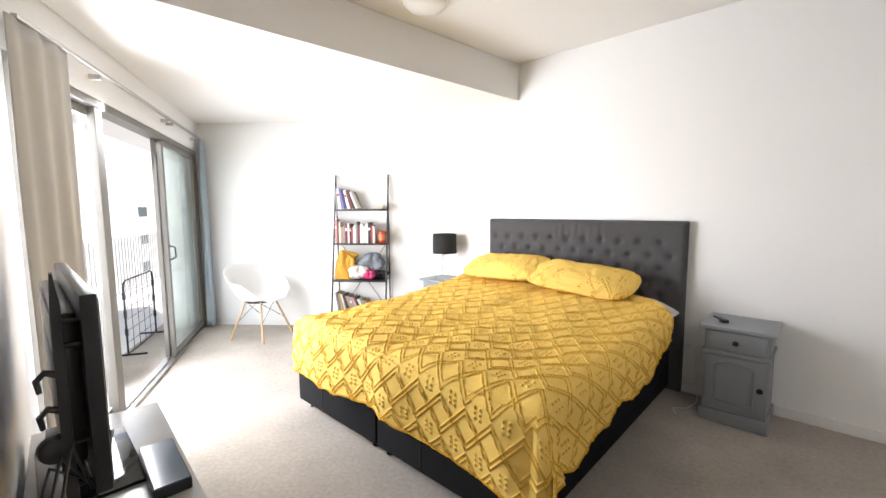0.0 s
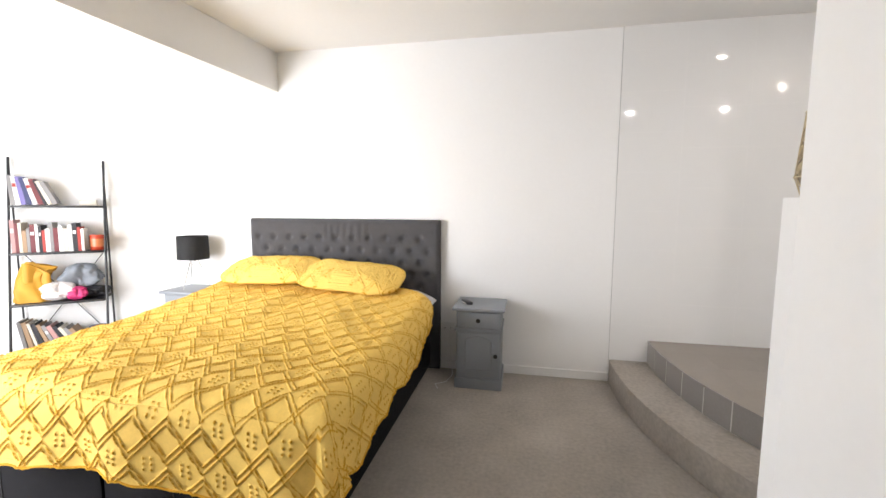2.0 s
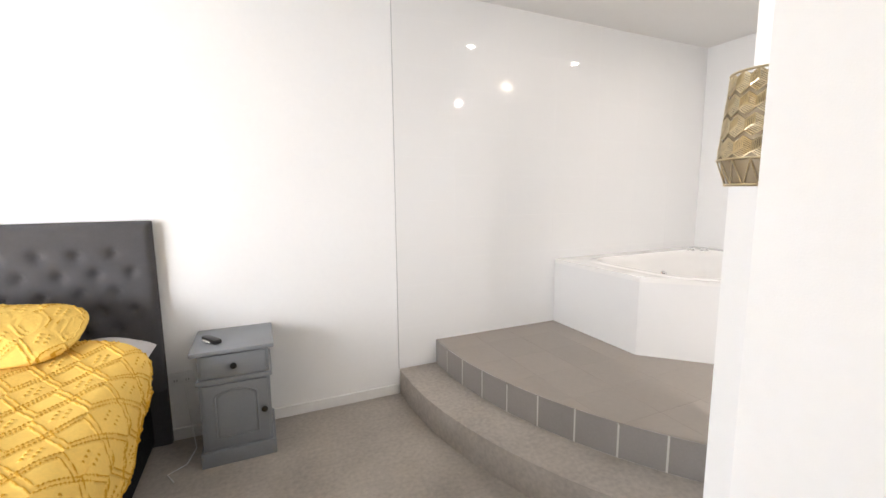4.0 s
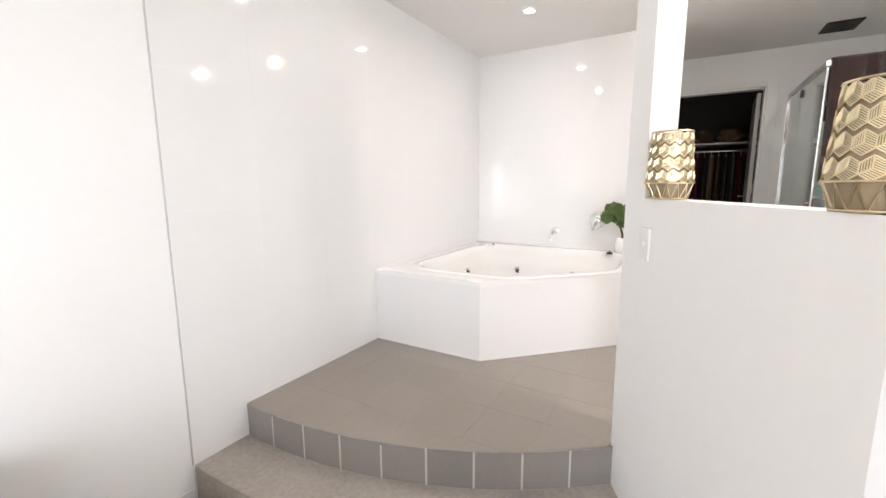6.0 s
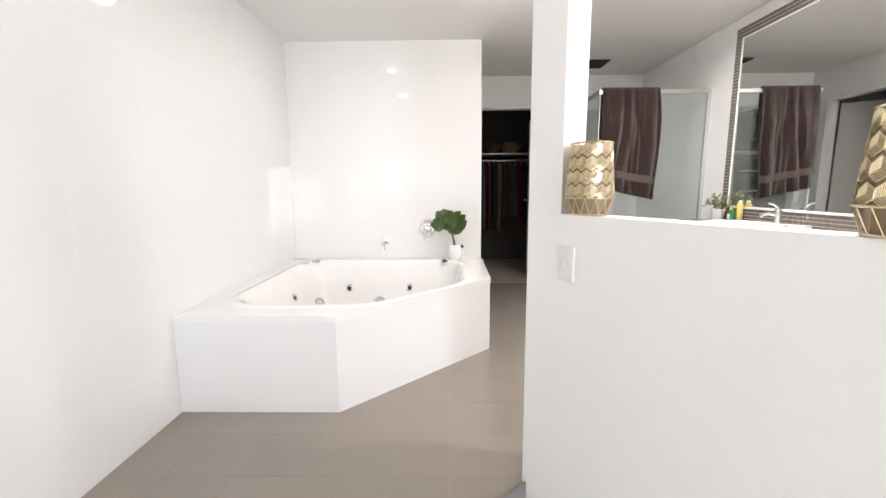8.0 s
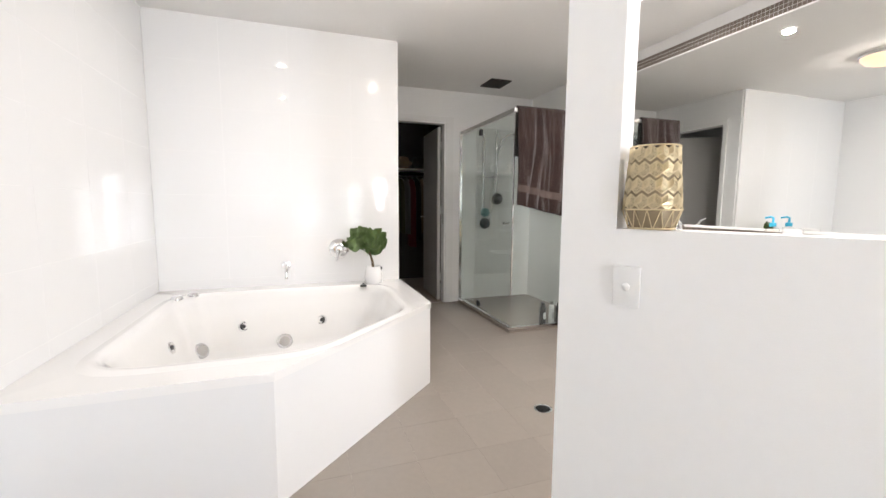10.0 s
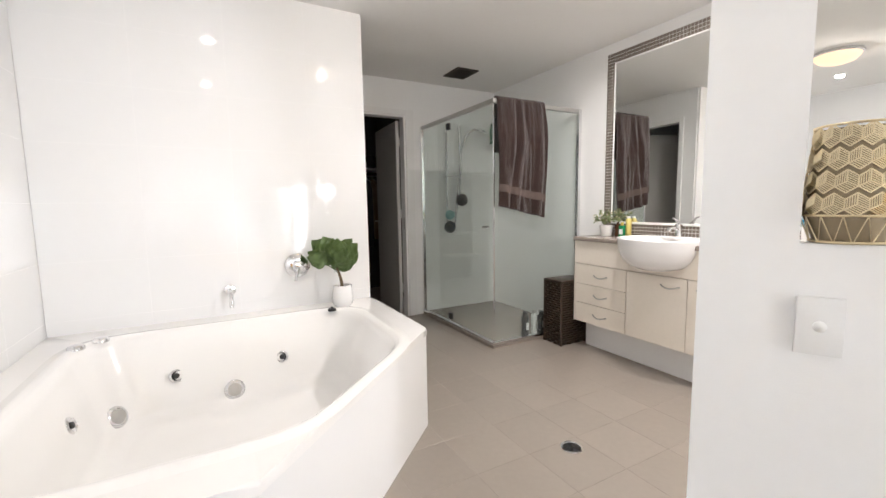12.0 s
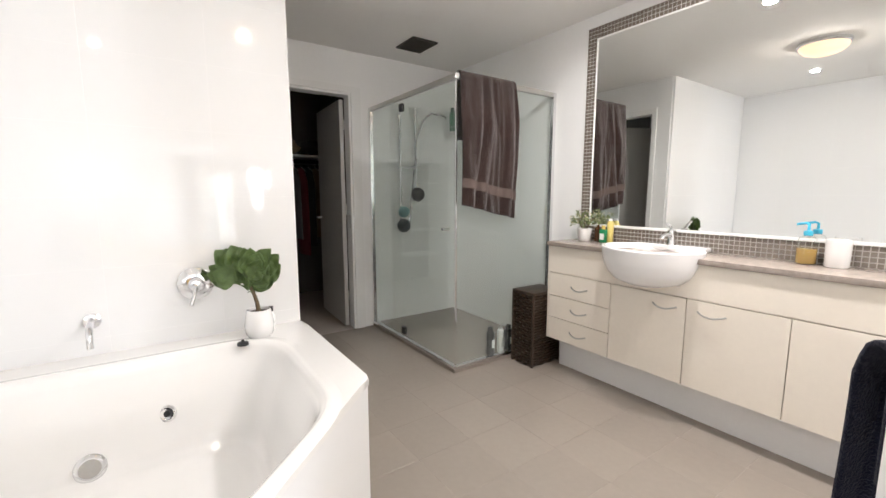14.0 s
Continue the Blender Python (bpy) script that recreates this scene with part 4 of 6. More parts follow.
curtain(0.74, 1.22, "curtain", "pale linen curtain hanging beside the balcony door", 3, 0.016, 0.05)
curtain(-2.24, -2.08, "curtain_blue", "blue-grey curtain gathered at the corner", 3, 0.045)

# balcony and the building across the way
balcony = solid("balcony_floor", window_block(-9.6, 2.6, 0.145, 1.75, -0.12, -0.015), M["render_white"], "pale tiled balcony floor", "balcony", kind="structure")
soffit = solid("balcony_soffit", window_block(-9.6, 2.6, 0.145, 1.75, 2.62, 2.80), M["render_white"], "white balcony soffit overhead", "soffit", kind="structure")
rail = thing("balustrade", "white metal balustrade with slim upright bars", "balustrade", kind="structure")
part("handrail", window_block(-9.6, 2.6, 1.64, 1.70, 0.98, 1.02, 0.004), M["rail_paint"], rail)
part("bottom_rail", window_block(-9.6, 2.6, 1.655, 1.685, 0.07, 0.10, 0.003), M["rail_paint"], rail)
for k in range(80):
    s = -9.5 + 0.12 * k
    part("baluster", window_block(s, s + 0.016, 1.662, 1.678, 0.10, 0.98), M["rail_paint"], rail, smooth=None)
airer = thing("drying_rack", "black wire drying rack standing upright on the balcony", "drying rack")
A0, A1, AO, AZ = -2.06, -1.26, 0.50, 0.76


def airer_at(s_, z_, o_=0.0):
    return on_window(s_, AO + o_, z_ - 0.015)


part("frame", tube([airer_at(A1, 0.03), airer_at(A1, AZ - 0.06), airer_at(A1 - 0.018, AZ - 0.018), airer_at(A1 - 0.06, AZ), airer_at(A0 + 0.06, AZ), airer_at(A0 + 0.018, AZ - 0.018), airer_at(A0, AZ - 0.06), airer_at(A0, 0.03)], 0.009, 8), M["black_metal"], airer)
for k in range(1, 6):
    part("wire", tube([airer_at(A0, 0.03 + 0.115 * k), airer_at(A1, 0.03 + 0.115 * k)], 0.0028, 6), M["black_metal"], airer)
for k in range(1, 5):
    part("wire", tube([airer_at(A0 + 0.16 * k, 0.04), airer_at(A0 + 0.16 * k, AZ)], 0.0028, 6), M["black_metal"], airer)
for s_ in (A0, A1):
    part("foot", tube([airer_at(s_, 0.026, -0.16), airer_at(s_, 0.026, 0.16)], 0.010, 8), M["black_metal"], airer)
    for z_ in (0.22, 0.40, 0.58):
        part("clip", tube([airer_at(s_, z_), airer_at(s_, z_ + 0.07)], 0.015, 8), M["black_plastic"], airer)
part("bottom_bar", tube([airer_at(A0, 0.035), airer_at(A1, 0.035)], 0.008, 8), M["black_metal"], airer)
block = thing("apartment_building", "white rendered apartment building with small square windows", "building")
part("wall", window_block(-130, 30, 17.0, 27.0, -9, 10.6), M["render_white"], block, smooth=None)
part("parapet", window_block(-130.2, 30.2, 16.9, 27.1, 10.6, 11.1), M["render_white"], block, smooth=None)
for k in range(7):
    for z in (-5.6, -2.4, 0.8):
        s = -21 - 17 * k
        w = part("window", window_block(s, s + 2.6, 16.94, 17.02, z, z + 1.1), M["window_dark"], block, smooth=None)
        part("sill", window_block(s - 0.08, s + 2.68, 16.86, 17.0, z - 0.1, z - 0.02), M["render_white"], w, smooth=None)
ground = solid("ground", box(-400, -400, -9.2, 400, 400, -9.0), M["concrete"], "pale paved ground below the balcony", "ground", kind="structure")

# bedroom ceiling light
cl = thing("ceiling_light", "round opal glass ceiling light, switched off", "ceiling light", Matrix.Translation((-2.06, 2.08, Z_CEIL)) @ Matrix.Diagonal((0.95, 0.95, 0.75, 1)), "ceiling lights")
part("pan", lathe([(0.165, -0.001), (0.165, -0.02), (0.15, -0.026)], 36), M["white_plastic"], cl)
part("diffuser", lathe([(0.15, -0.024), (0.148, -0.04), (0.125, -0.07), (0.08, -0.088), (0.02, -0.095)], 36), M["oyster_off"], cl)
outlet = thing("wall_outlet", "white double power point low on the wall", "power point", Matrix.Translation((-0.70, Y_HEAD - 0.0015, 0.385)))
part("plate", box(-0.058, -0.010, -0.037, 0.058, 0, 0.037, bevel=0.003), M["white_plastic"], outlet)
for sx in (-0.03, 0.03):
    part("rocker", box(sx - 0.008, -0.013, 0.008, sx + 0.008, -0.0105, 0.024, bevel=0.001), M["white_plastic"], outlet)
    for dx in (-0.007, 0.007):
        part("slot", box(sx + dx - 0.0012, -0.0112, -0.02, sx + dx + 0.0012, -0.0102, -0.008), M["black_plastic"], outlet)
solid("charger_cable", tube([(-0.69, 3.555, 0.36), (-0.66, 3.50, 0.12), (-0.63, 3.40, 0.012), (-0.66, 3.26, 0.007), (-0.74, 3.20, 0.007), (-0.70, 3.12, 0.007)], 0.003, 8), M["white_plastic"],
      "thin white charger cable trailing onto carpet", "cable", 60)

# ---- bathroom ----
# corner spa bath: tiled hob and acrylic tub
BATH_Z = 0.905
HOB = [(2.045, Y_HEAD - 0.012), (2.045, 2.706), (2.93, 1.822), (X_ALC, 1.822), (X_ALC - 0.002, Y_HEAD - 0.012)]
bath = thing("bath", "white corner spa bath in a tiled angled surround", "bath", kind="")
for (a, b) in zip(HOB[:3], HOB[1:4]):
    a, b = Vector((*a, 0)), Vector((*b, 0))
    d = (b - a).normalized()
    n = Vector((-d.y, d.x, 0)) * 0.05
    part("surround", prism([xy(a), xy(b), xy(b + n), xy(a + n)], Z_BATH, BATH_Z - 0.022), M["tile_white"], bath, "white tiled bath surround", smooth=None)


def tub_outline(k):
    """Rounded inner outline of the tub, k from 0 (rim) to 1 (floor), as a closed curve round its middle."""
    c = Vector((2.95, 2.70, 0))
    pts = []
    for i in range(72):
        a = 2 * math.pi * i / 72
        d = Vector((math.cos(a), math.sin(a), 0))
        lim = 9.0
        for px, py, nx, ny in ((3.60, 0, 1, 0), (0, 3.37, 0, 1), (2.25, 0, -1, 0), (0, 2.02, 0, -1), (2.41, 2.41, -0.7071, -0.7071)):
            den = d.x * nx + d.y * ny
            if den > 1e-4:
                lim = min(lim, ((px - c.x) * nx + (py - c.y) * ny) / den)
        lim = min(lim, 0.98)
        pts.append((a, lim))
    ls = [p[1] for p in pts]
    for _ in range(4):
        ls = [(ls[i - 1] + 2 * ls[i] + ls[(i + 1) % 72]) / 4 for i in range(72)]
    return c, ls


TUB_C, TUB_L = tub_outline(0)
PROFILE = ((1.10, 0.0, 0), (1.03, 0.008, 0), (1.0, -0.004, 0), (0.975, -0.03, 0), (0.95, -0.08, 0), (0.90, -0.17, 0), (0.86, -0.27, 0), (0.81, -0.37, 0), (0.74, -0.41, 0), (0.55, -0.425, 0), (0.25, -0.43, 0), (0.02, -0.43, 0))


def tub(u, v):
    i = int(round(u * 72)) % 72
    f = v * (len(PROFILE) - 1)
    k = min(int(f), len(PROFILE) - 2)
    s = PROFILE[k][0] + (PROFILE[k + 1][0] - PROFILE[k][0]) * (f - k)
    dz = PROFILE[k][1] + (PROFILE[k + 1][1] - PROFILE[k][1]) * (f - k)
    a = 2 * math.pi * i / 72
    return TUB_C + Vector((math.cos(a), math.sin(a), 0)) * TUB_L[i] * s + Vector((0, 0, BATH_Z + dz))


part("tub", grid(72, 34, tub, closed_u=True), M["acrylic"], bath, "glossy white acrylic tub", smooth=180)
# deck between the tub's lip and the surround's edge
bm = bmesh.new()
outer = [Vector((2.041, Y_HEAD - 0.013, 0)), Vector((2.041, 2.704, 0)), Vector((2.928, 1.818, 0)), Vector((X_ALC - 0.003, 1.818, 0)), Vector((X_ALC - 0.003, Y_HEAD - 0.013, 0))]


def outer_hit(a):
    d, best = Vector((math.cos(a), math.sin(a), 0)), 9.0
    for p, q in zip(outer, outer[1:] + outer[:1]):
        e = q - p
        den = d.x * e.y - d.y * e.x
        if abs(den) > 1e-9:
            t = ((p.x - TUB_C.x) * e.y - (p.y - TUB_C.y) * e.x) / den
            w = ((p.x - TUB_C.x) * d.y - (p.y - TUB_C.y) * d.x) / den
            if t > 0 and -1e-6 <= w <= 1 + 1e-6:
                best = min(best, t)
    return TUB_C + d * best


angles = sorted([2 * math.pi * i / 72 for i in range(72)] + [math.atan2(p.y - TUB_C.y, p.x - TUB_C.x) % (2 * math.pi) for p in outer])


def tub_len(a):
    f = (a / (2 * math.pi) * 72) % 72
    i = int(f) % 72
    return TUB_L[i] + (TUB_L[(i + 1) % 72] - TUB_L[i]) * (f - int(f))


inner_v, top_v, low_v = [], [], []
for a in angles:
    d = Vector((math.cos(a), math.sin(a), 0))
    inner_v.append(bm.verts.new(TUB_C + d * tub_len(a) * 1.085 + Vector((0, 0, BATH_Z))))
    o = outer_hit(a)
    top_v.append(bm.verts.new(o + Vector((0, 0, BATH_Z))))
    low_v.append(bm.verts.new(o + Vector((0, 0, BATH_Z - 0.035))))
for i in range(len(angles)):
    j = (i + 1) % len(angles)
    bm.faces.new((inner_v[i], inner_v[j], top_v[j], top_v[i])), bm.faces.new((top_v[i], top_v[j], low_v[j], low_v[i]))
edge = [e for e in bm.edges if e.verts[0] in set(top_v) and e.verts[1] in set(top_v)]
bmesh.ops.bevel(bm, geom=edge, offset=0.016, segments=4, affect="EDGES", profile=0.5)
part("deck", bm, M["acrylic"], bath, smooth=50)


def on_tub(a_deg, s):
    """A place and an outward-facing pose on the tub's wall."""
    a = radians(a_deg) % (2 * math.pi)
    for (s0, z0, _), (s1, z1, _) in zip(PROFILE, PROFILE[1:]):
        if s1 <= s <= s0:
            z = z0 + (z1 - z0) * (s0 - s) / (s0 - s1)
            slope = math.atan2(z0 - z1, (s0 - s1) * tub_len(a))
            break
    d = Vector((math.cos(a), math.sin(a), 0))
    p = TUB_C + d * tub_len(a) * s + Vector((0, 0, BATH_Z + z))
    n = (-d * math.sin(slope) + Vector((0, 0, math.cos(slope)))).normalized()
    return Matrix.Translation(p) @ n.to_track_quat("Z", "Y").to_matrix().to_4x4()


for a, s in ((27, 0.878), (-21.7, 0.879), (80.5, 0.895)):
    jet = part("jet", lathe([(0.034, -0.004), (0.034, 0.006), (0.026, 0.011), (0.022, 0.006), (0.014, 0.004)], 24, on_tub(a, s)), M["chrome"], bath, "chrome spa jet")
    part("nozzle", lathe([(0.015, 0.0), (0.013, 0.010), (0.006, 0.012)], 16, on_tub(a, s)), M["black_plastic"], jet)
for a, s in ((49.5, 0.828), (3, 0.822)):
    suc = part("suction_cover", lathe([(0.052, -0.006), (0.052, 0.010), (0.044, 0.018), (0.036, 0.019)], 28, on_tub(a, s)), M["chrome"], bath, "round chrome suction cover")
    part("grille", lathe([(0.036, 0.016), (0.034, 0.021), (0.01, 0.022)], 24, on_tub(a, s)), M["alu"], suc)
for x, y in ((3.487, 3.37), (3.573, 3.295)):
    part("air_control", lathe([(0.034, 0), (0.034, 0.012), (0.026, 0.022), (0.01, 0.024)], 24, Matrix.Translation((x, y, BATH_Z))), M["chrome"], bath, "chrome air control knob")

spout = thing("bath_spout", "chrome wall spout above the bath", "tap", Matrix.Translation((X_ALC - 0.012, 2.71, 1.06)))
part("flange", lathe([(0.032, 0), (0.032, 0.006), (0.018, 0.010)], 24, pose(0, 0, 0, 0, -90, 0)), M["chrome"], spout)
part("pipe", tube([(0, 0, 0)] + arc_pts(lambda t: (-0.08 - 0.05 * math.sin(t * 1.5), 0, -0.05 * (1 - math.cos(t * 1.5))), 8) + [(-0.132, 0, -0.085)], 0.0125, 14), M["chrome"], spout)
mixer = thing("bath_mixer", "round chrome bath mixer with lever", "tap", Matrix.Translation((X_ALC - 0.012, 2.315, 1.178)))
part("plate", lathe([(0.078, 0), (0.078, 0.008), (0.066, 0.018), (0.036, 0.022)], 36, pose(0, 0, 0, 0, -90, 0)), M["chrome"], mixer)
part("body", lathe([(0.034, 0.018), (0.034, 0.055), (0.026, 0.066), (0.008, 0.07)], 28, pose(0, 0, 0, 0, -90, 0)), M["chrome"], mixer)
part("lever", tube([(-0.055, 0, 0), (-0.072, 0.012, -0.035), (-0.095, 0.03, -0.088)], 0.012, 10, 0.008), M["chrome"], mixer)

# potted plant on the bath's corner
plant = thing("potted_plant", "broad-leaved green plant in a white ceramic pot", "plant", Matrix.Translation((3.645, 2.07, BATH_Z + 0.002)))
part("pot", lathe([(0.045, 0), (0.062, 0.02), (0.068, 0.06), (0.056, 0.135), (0.052, 0.14), (0.048, 0.132), (0.05, 0.12)], 28), M["ceramic"], plant, "white ceramic pot")
part("soil", lathe([(0.0, 0.122), (0.051, 0.122), (0.051, 0.124), (0.0, 0.126)], 18, cap=False), M["soil"], plant)
stem_top = Vector((0.0, 0.045, 0.288))
part("stem", tube([(0, 0, 0.12), (0.004, 0.004, 0.17), (-0.004, 0.018, 0.22), stem_top], 0.011, 8, 0.007), M["stem"], plant, "brown woody stem")


def leaf(base, direction, length, width, droop, mat, parent, name="leaf"):
    d = Vector(direction).normalized()
    side = d.cross(Vector((0, 0, 1))).normalized()
    up = side.cross(d).normalized()

    def pt(u, v):
        w = width * (math.sin(math.pi * min(1, v * 0.96 + 0.02)) ** 0.7) * (1 - 0.25 * v)
        s = (u - 0.5) * w
        lift = -droop * v * v * length + 0.10 * abs(u - 0.5) * w * 2 + 0.006 * math.sin(v * 22) * abs(u - 0.5)
        return base + d * (length * v) + side * s + up * lift
    return part(name, thicken(grid(7, 10, pt), 0.0015), M[mat], parent, smooth=180)


def broad_leaf(base, d, face, length, width, curl, parent):
    """An ovate leaf with a pointed tip and a sunk midrib, its face turned towards the light."""
    d = Vector(d).normalized()
    n = (Vector(face) - d * Vector(face).dot(d)).normalized()
    side = d.cross(n)

    def pt(u, v):
        w = width * (math.sin(math.pi * v ** 0.72) ** 0.8 if 0 < v < 1 else 0.0)
        q = 2 * u - 1
        bend = curl * length * v * v
        cup = 0.16 * w * q * q + 0.004 * math.cos(v * 24 + 5 * abs(q)) * (1 - abs(q)) * w / width + 0.006 * math.sin(v * 15 + 3 * q) * abs(q)
        return base + d * length * v * (1 - 0.15 * curl * v) + side * (0.5 * w * q) + n * (cup - bend)
    return part("leaf", thicken(grid(9, 13, pt), 0.0012), M["leaf"], parent, smooth=180)


random.seed(11)
for k in range(24):
    a = -1.35 + 2.7 * ((k * 0.618) % 1.0)
    d = Vector((0.35 * math.sin(2.4 * k), 0.92 * math.sin(a) + 0.10, 0.16 + math.cos(a))).normalized()
    st = stem_top + Vector((0.012 * math.sin(2.4 * k), 0, -0.05 + 0.04 * k / 23))
    tip = st + d * (0.02 + 0.075 * ((k * 5) % 24) / 24)
    part("petiole", tube([st, tip], 0.003, 6), M["leaf"], plant)
    face = Vector((-1.0, 0.25 + random.uniform(-0.45, 0.45), 0.5 + random.uniform(-0.25, 0.35)))
    broad_leaf(tip, d, face, random.uniform(0.105, 0.135), random.uniform(0.095, 0.12), random.uniform(-0.05, 0.15), plant)
leaf(stem_top + Vector((0, 0, -0.06)), (0.1, -0.9, 0.25), 0.06, 0.03, 0.3, "leaf", plant)
plug = thing("bath_plug", "small black rubber plug on the bath rim", "plug", Matrix.Translation((3.57, 2.16, BATH_Z + 0.001)))
part("body", lathe([(0.026, 0), (0.024, 0.012), (0.014, 0.016)], 20), M["black_plastic"], plug)
part("ring", lathe([(0.006, 0.016), (0.006, 0.024), (0.003, 0.026)], 10), M["black_plastic"], plug)
bottle = thing("small_bottle", "little clear bottle with black cap behind the pot", "bottle", Matrix.Translation((3.72, 2.00, BATH_Z + 0.001)))
part("body", lathe([(0.02, 0), (0.021, 0.08), (0.009, 0.10)], 18), M["ceramic"], bottle)
part("cap", lathe([(0.013, 0.10), (0.013, 0.125)], 14), M["black_plastic"], bottle)

# candle lanterns of pierced gold metal on the ledge


def lantern(x, y, s, rz):
    ob = thing("candle_lantern", "pierced gold metal candle holder with faceted foot", "candle holder", Matrix.Translation((x, y, 1.4665)) @ pose(0, 0, 0, 0, 0, rz) @ Matrix.Scale(s, 4), "gold candle holders on the ledge")
    n_side = 14
    part("lining", lathe([(0.054, 0.004), (0.0715, 0.054), (0.0585, 0.218)], 28, cap=False), M["gold_inner"], ob, "dull gold glass lining")
    part("foot_plate", lathe([(0.0, 0.0), (0.058, 0.0), (0.060, 0.004), (0.0, 0.005)], 28, cap=False), M["gold"], ob)
    for r, z in ((0.0595, 0.003), (0.0762, 0.054), (0.0625, 0.224)):
        part("rim", tube([(r * math.cos(a), r * math.sin(a), z) for a in [2 * math.pi * i / 36 for i in range(37)]], 0.0026, 6), M["gold"], ob)

    def wrap(col, t):
        z = 0.054 + 0.170 * t if t >= 0 else 0.054 * (1 + t)
        r = (0.0745 - 0.0135 * t if t >= 0 else 0.0745 + 0.0165 * t) + 0.001
        a = 2 * math.pi * col / n_side
        return Vector((r * math.cos(a), r * math.sin(a), z))
    rows = 4
    bm = bmesh.new()
    for c in range(n_side):
        for k in range(rows):
            t0, t1 = k / rows, (k + 1) / rows
            mid = (t0 + t1) / 2
            o = 0.5 * (k % 2)
            # a cube seen corner-on: hexagon outline and its three inner edges
            hexa = [wrap(c + o, t0), wrap(c + o + 0.5, t0 + (t1 - t0) * 0.28), wrap(c + o + 0.5, t0 + (t1 - t0) * 0.72), wrap(c + o, t1)]
            for p, q in zip(hexa, hexa[1:]):
                add_tube(bm, [p, q], 0.0017, 4)
            left = [wrap(c + o - 0.5, t0 + (t1 - t0) * 0.28), wrap(c + o, mid), wrap(c + o + 0.5, t0 + (t1 - t0) * 0.28)]
            add_tube(bm, [left[0], left[1]], 0.0017, 4), add_tube(bm, [left[1], left[2]], 0.0017, 4)
            add_tube(bm, [left[1], wrap(c + o, t1)], 0.0017, 4)
            add_tube(bm, [hexa[0], left[0]], 0.0017, 4), add_tube(bm, [hexa[3], wrap(c + o - 0.5, t0 + (t1 - t0) * 0.72)], 0.0017, 4)
            low, high = t0 + (t1 - t0) * 0.28, t0 + (t1 - t0) * 0.72
            for f in (0.2, 0.4, 0.6, 0.8):
                add_tube(bm, [wrap(c + o, mid + (t1 - mid) * f), wrap(c + o + 0.5, low + (high - low) * f)], 0.0012, 4)
                add_tube(bm, [wrap(c + o - 0.5 * f, mid + (low - mid) * f), wrap(c + o - 0.5 * f, t1 + (high - t1) * f)], 0.0012, 4)
                add_tube(bm, [wrap(c + o - 0.5 * f, mid + (low - mid) * f), wrap(c + o + 0.5 - 0.5 * f, low + (t0 - low) * f)], 0.0012, 4)
        add_tube(bm, [wrap(c, -1), wrap(c + 0.5, 0)], 0.0013, 4), add_tube(bm, [wrap(c + 1, -1), wrap(c + 0.5, 0)], 0.0013, 4)
    part("pierced_wall", bm, M["gold"], ob, "gold cube-pattern fretwork", smooth=None)
    return ob


lantern(1.35, 1.662, 1.0, 10)
lantern(0.725, 1.317, 1.0, 55)

# light switch on the half wall
SW = F0 + FD * ((Vector((1.365, 1.72, 0)) - F0).dot(FD))
sw_at = Matrix(((-FD.x, FB.x, 0, SW.x - FB.x * 0.0015), (-FD.y, FB.y, 0, SW.y - FB.y * 0.0015), (0, 0, 1, 1.303), (0, 0, 0, 1)))
switch = thing("light_switch", "white single rocker light switch on the half wall", "light switch", sw_at)
part("plate", box(-0.037, -0.010, -0.058, 0.037, 0, 0.058, bevel=0.003), M["white_plastic"], switch)
part("rocker", lathe([(0.011, 0), (0.011, 0.003), (0.006, 0.006)], 18, pose(0, -0.0095, 0, 90, 0, 0)), M["white_plastic"], switch)

# vanity
VY, VX0, VX1 = 0.195, 1.55, 3.44
vanity = thing("vanity_cabinet", "long cream laminate vanity with drawers and doors", "vanity")
part("carcass", box(VX0, Y_MIR + 0.004, 0.588, VX1, VY - 0.018, 1.248), M["vanity"], vanity, smooth=None)
part("fascia", box(VX0, VY - 0.017, 1.066, VX1, VY, 1.246, bevel=0.001), M["vanity"], vanity, smooth=None)
part("side_panel", box(VX1 + 0.0005, Y_MIR + 0.004, 0.586, VX1 + 0.016, VY, 1.247, bevel=0.001), M["vanity"], vanity, smooth=None)


def bow_handle(x0, x1, z, parent):
    part("handle", tube([(x0 + (x1 - x0) * t, VY + 0.004 + 0.022 * math.sin(math.pi * t) ** 0.6, z + 0.0 - 0.016 * math.sin(math.pi * t)) for t in [i / 10 for i in range(11)]], 0.0045, 8), M["steel"], parent, "curved steel handle")


for z0, z1 in ((0.588, 0.742), (0.746, 0.898), (0.902, 1.060)):
    d = part("drawer", box(2.965, VY - 0.016, z0, VX1 - 0.002, VY + 0.001, z1, bevel=0.0012), M["vanity"], vanity, smooth=None)
    bow_handle(3.125, 3.252, (z0 + z1) / 2 + 0.004, d)
for x0, x1, hx in ((2.523, 2.961, 2.568), (2.085, 2.519, 2.333), (1.645, 2.081, 1.72)):
    d = part("door", box(x0, VY - 0.016, 0.588, x1, VY + 0.001, 1.060, bevel=0.0012), M["vanity"], vanity, smooth=None)
    bow_handle(hx, hx + 0.130, 1.004, d)
part("kickboard", box(VX0, Y_MIR + 0.004, Z_BATH, VX1 - 0.02, 0.085, 0.586), M["kick"], vanity, "white recessed kickboard", smooth=None)
benchtop = solid("vanity_benchtop", box(VX0, Y_MIR + 0.003, 1.2485, VX1 + 0.022, VY + 0.016, 1.278, bevel=0.004), M["bench"], "speckled grey-brown laminate benchtop", "benchtop", 40)
basin = thing("wash_basin", "white semi-recessed ceramic basin with bowed front", "basin", Matrix.Translation((2.742, 0.17, 1.279)))


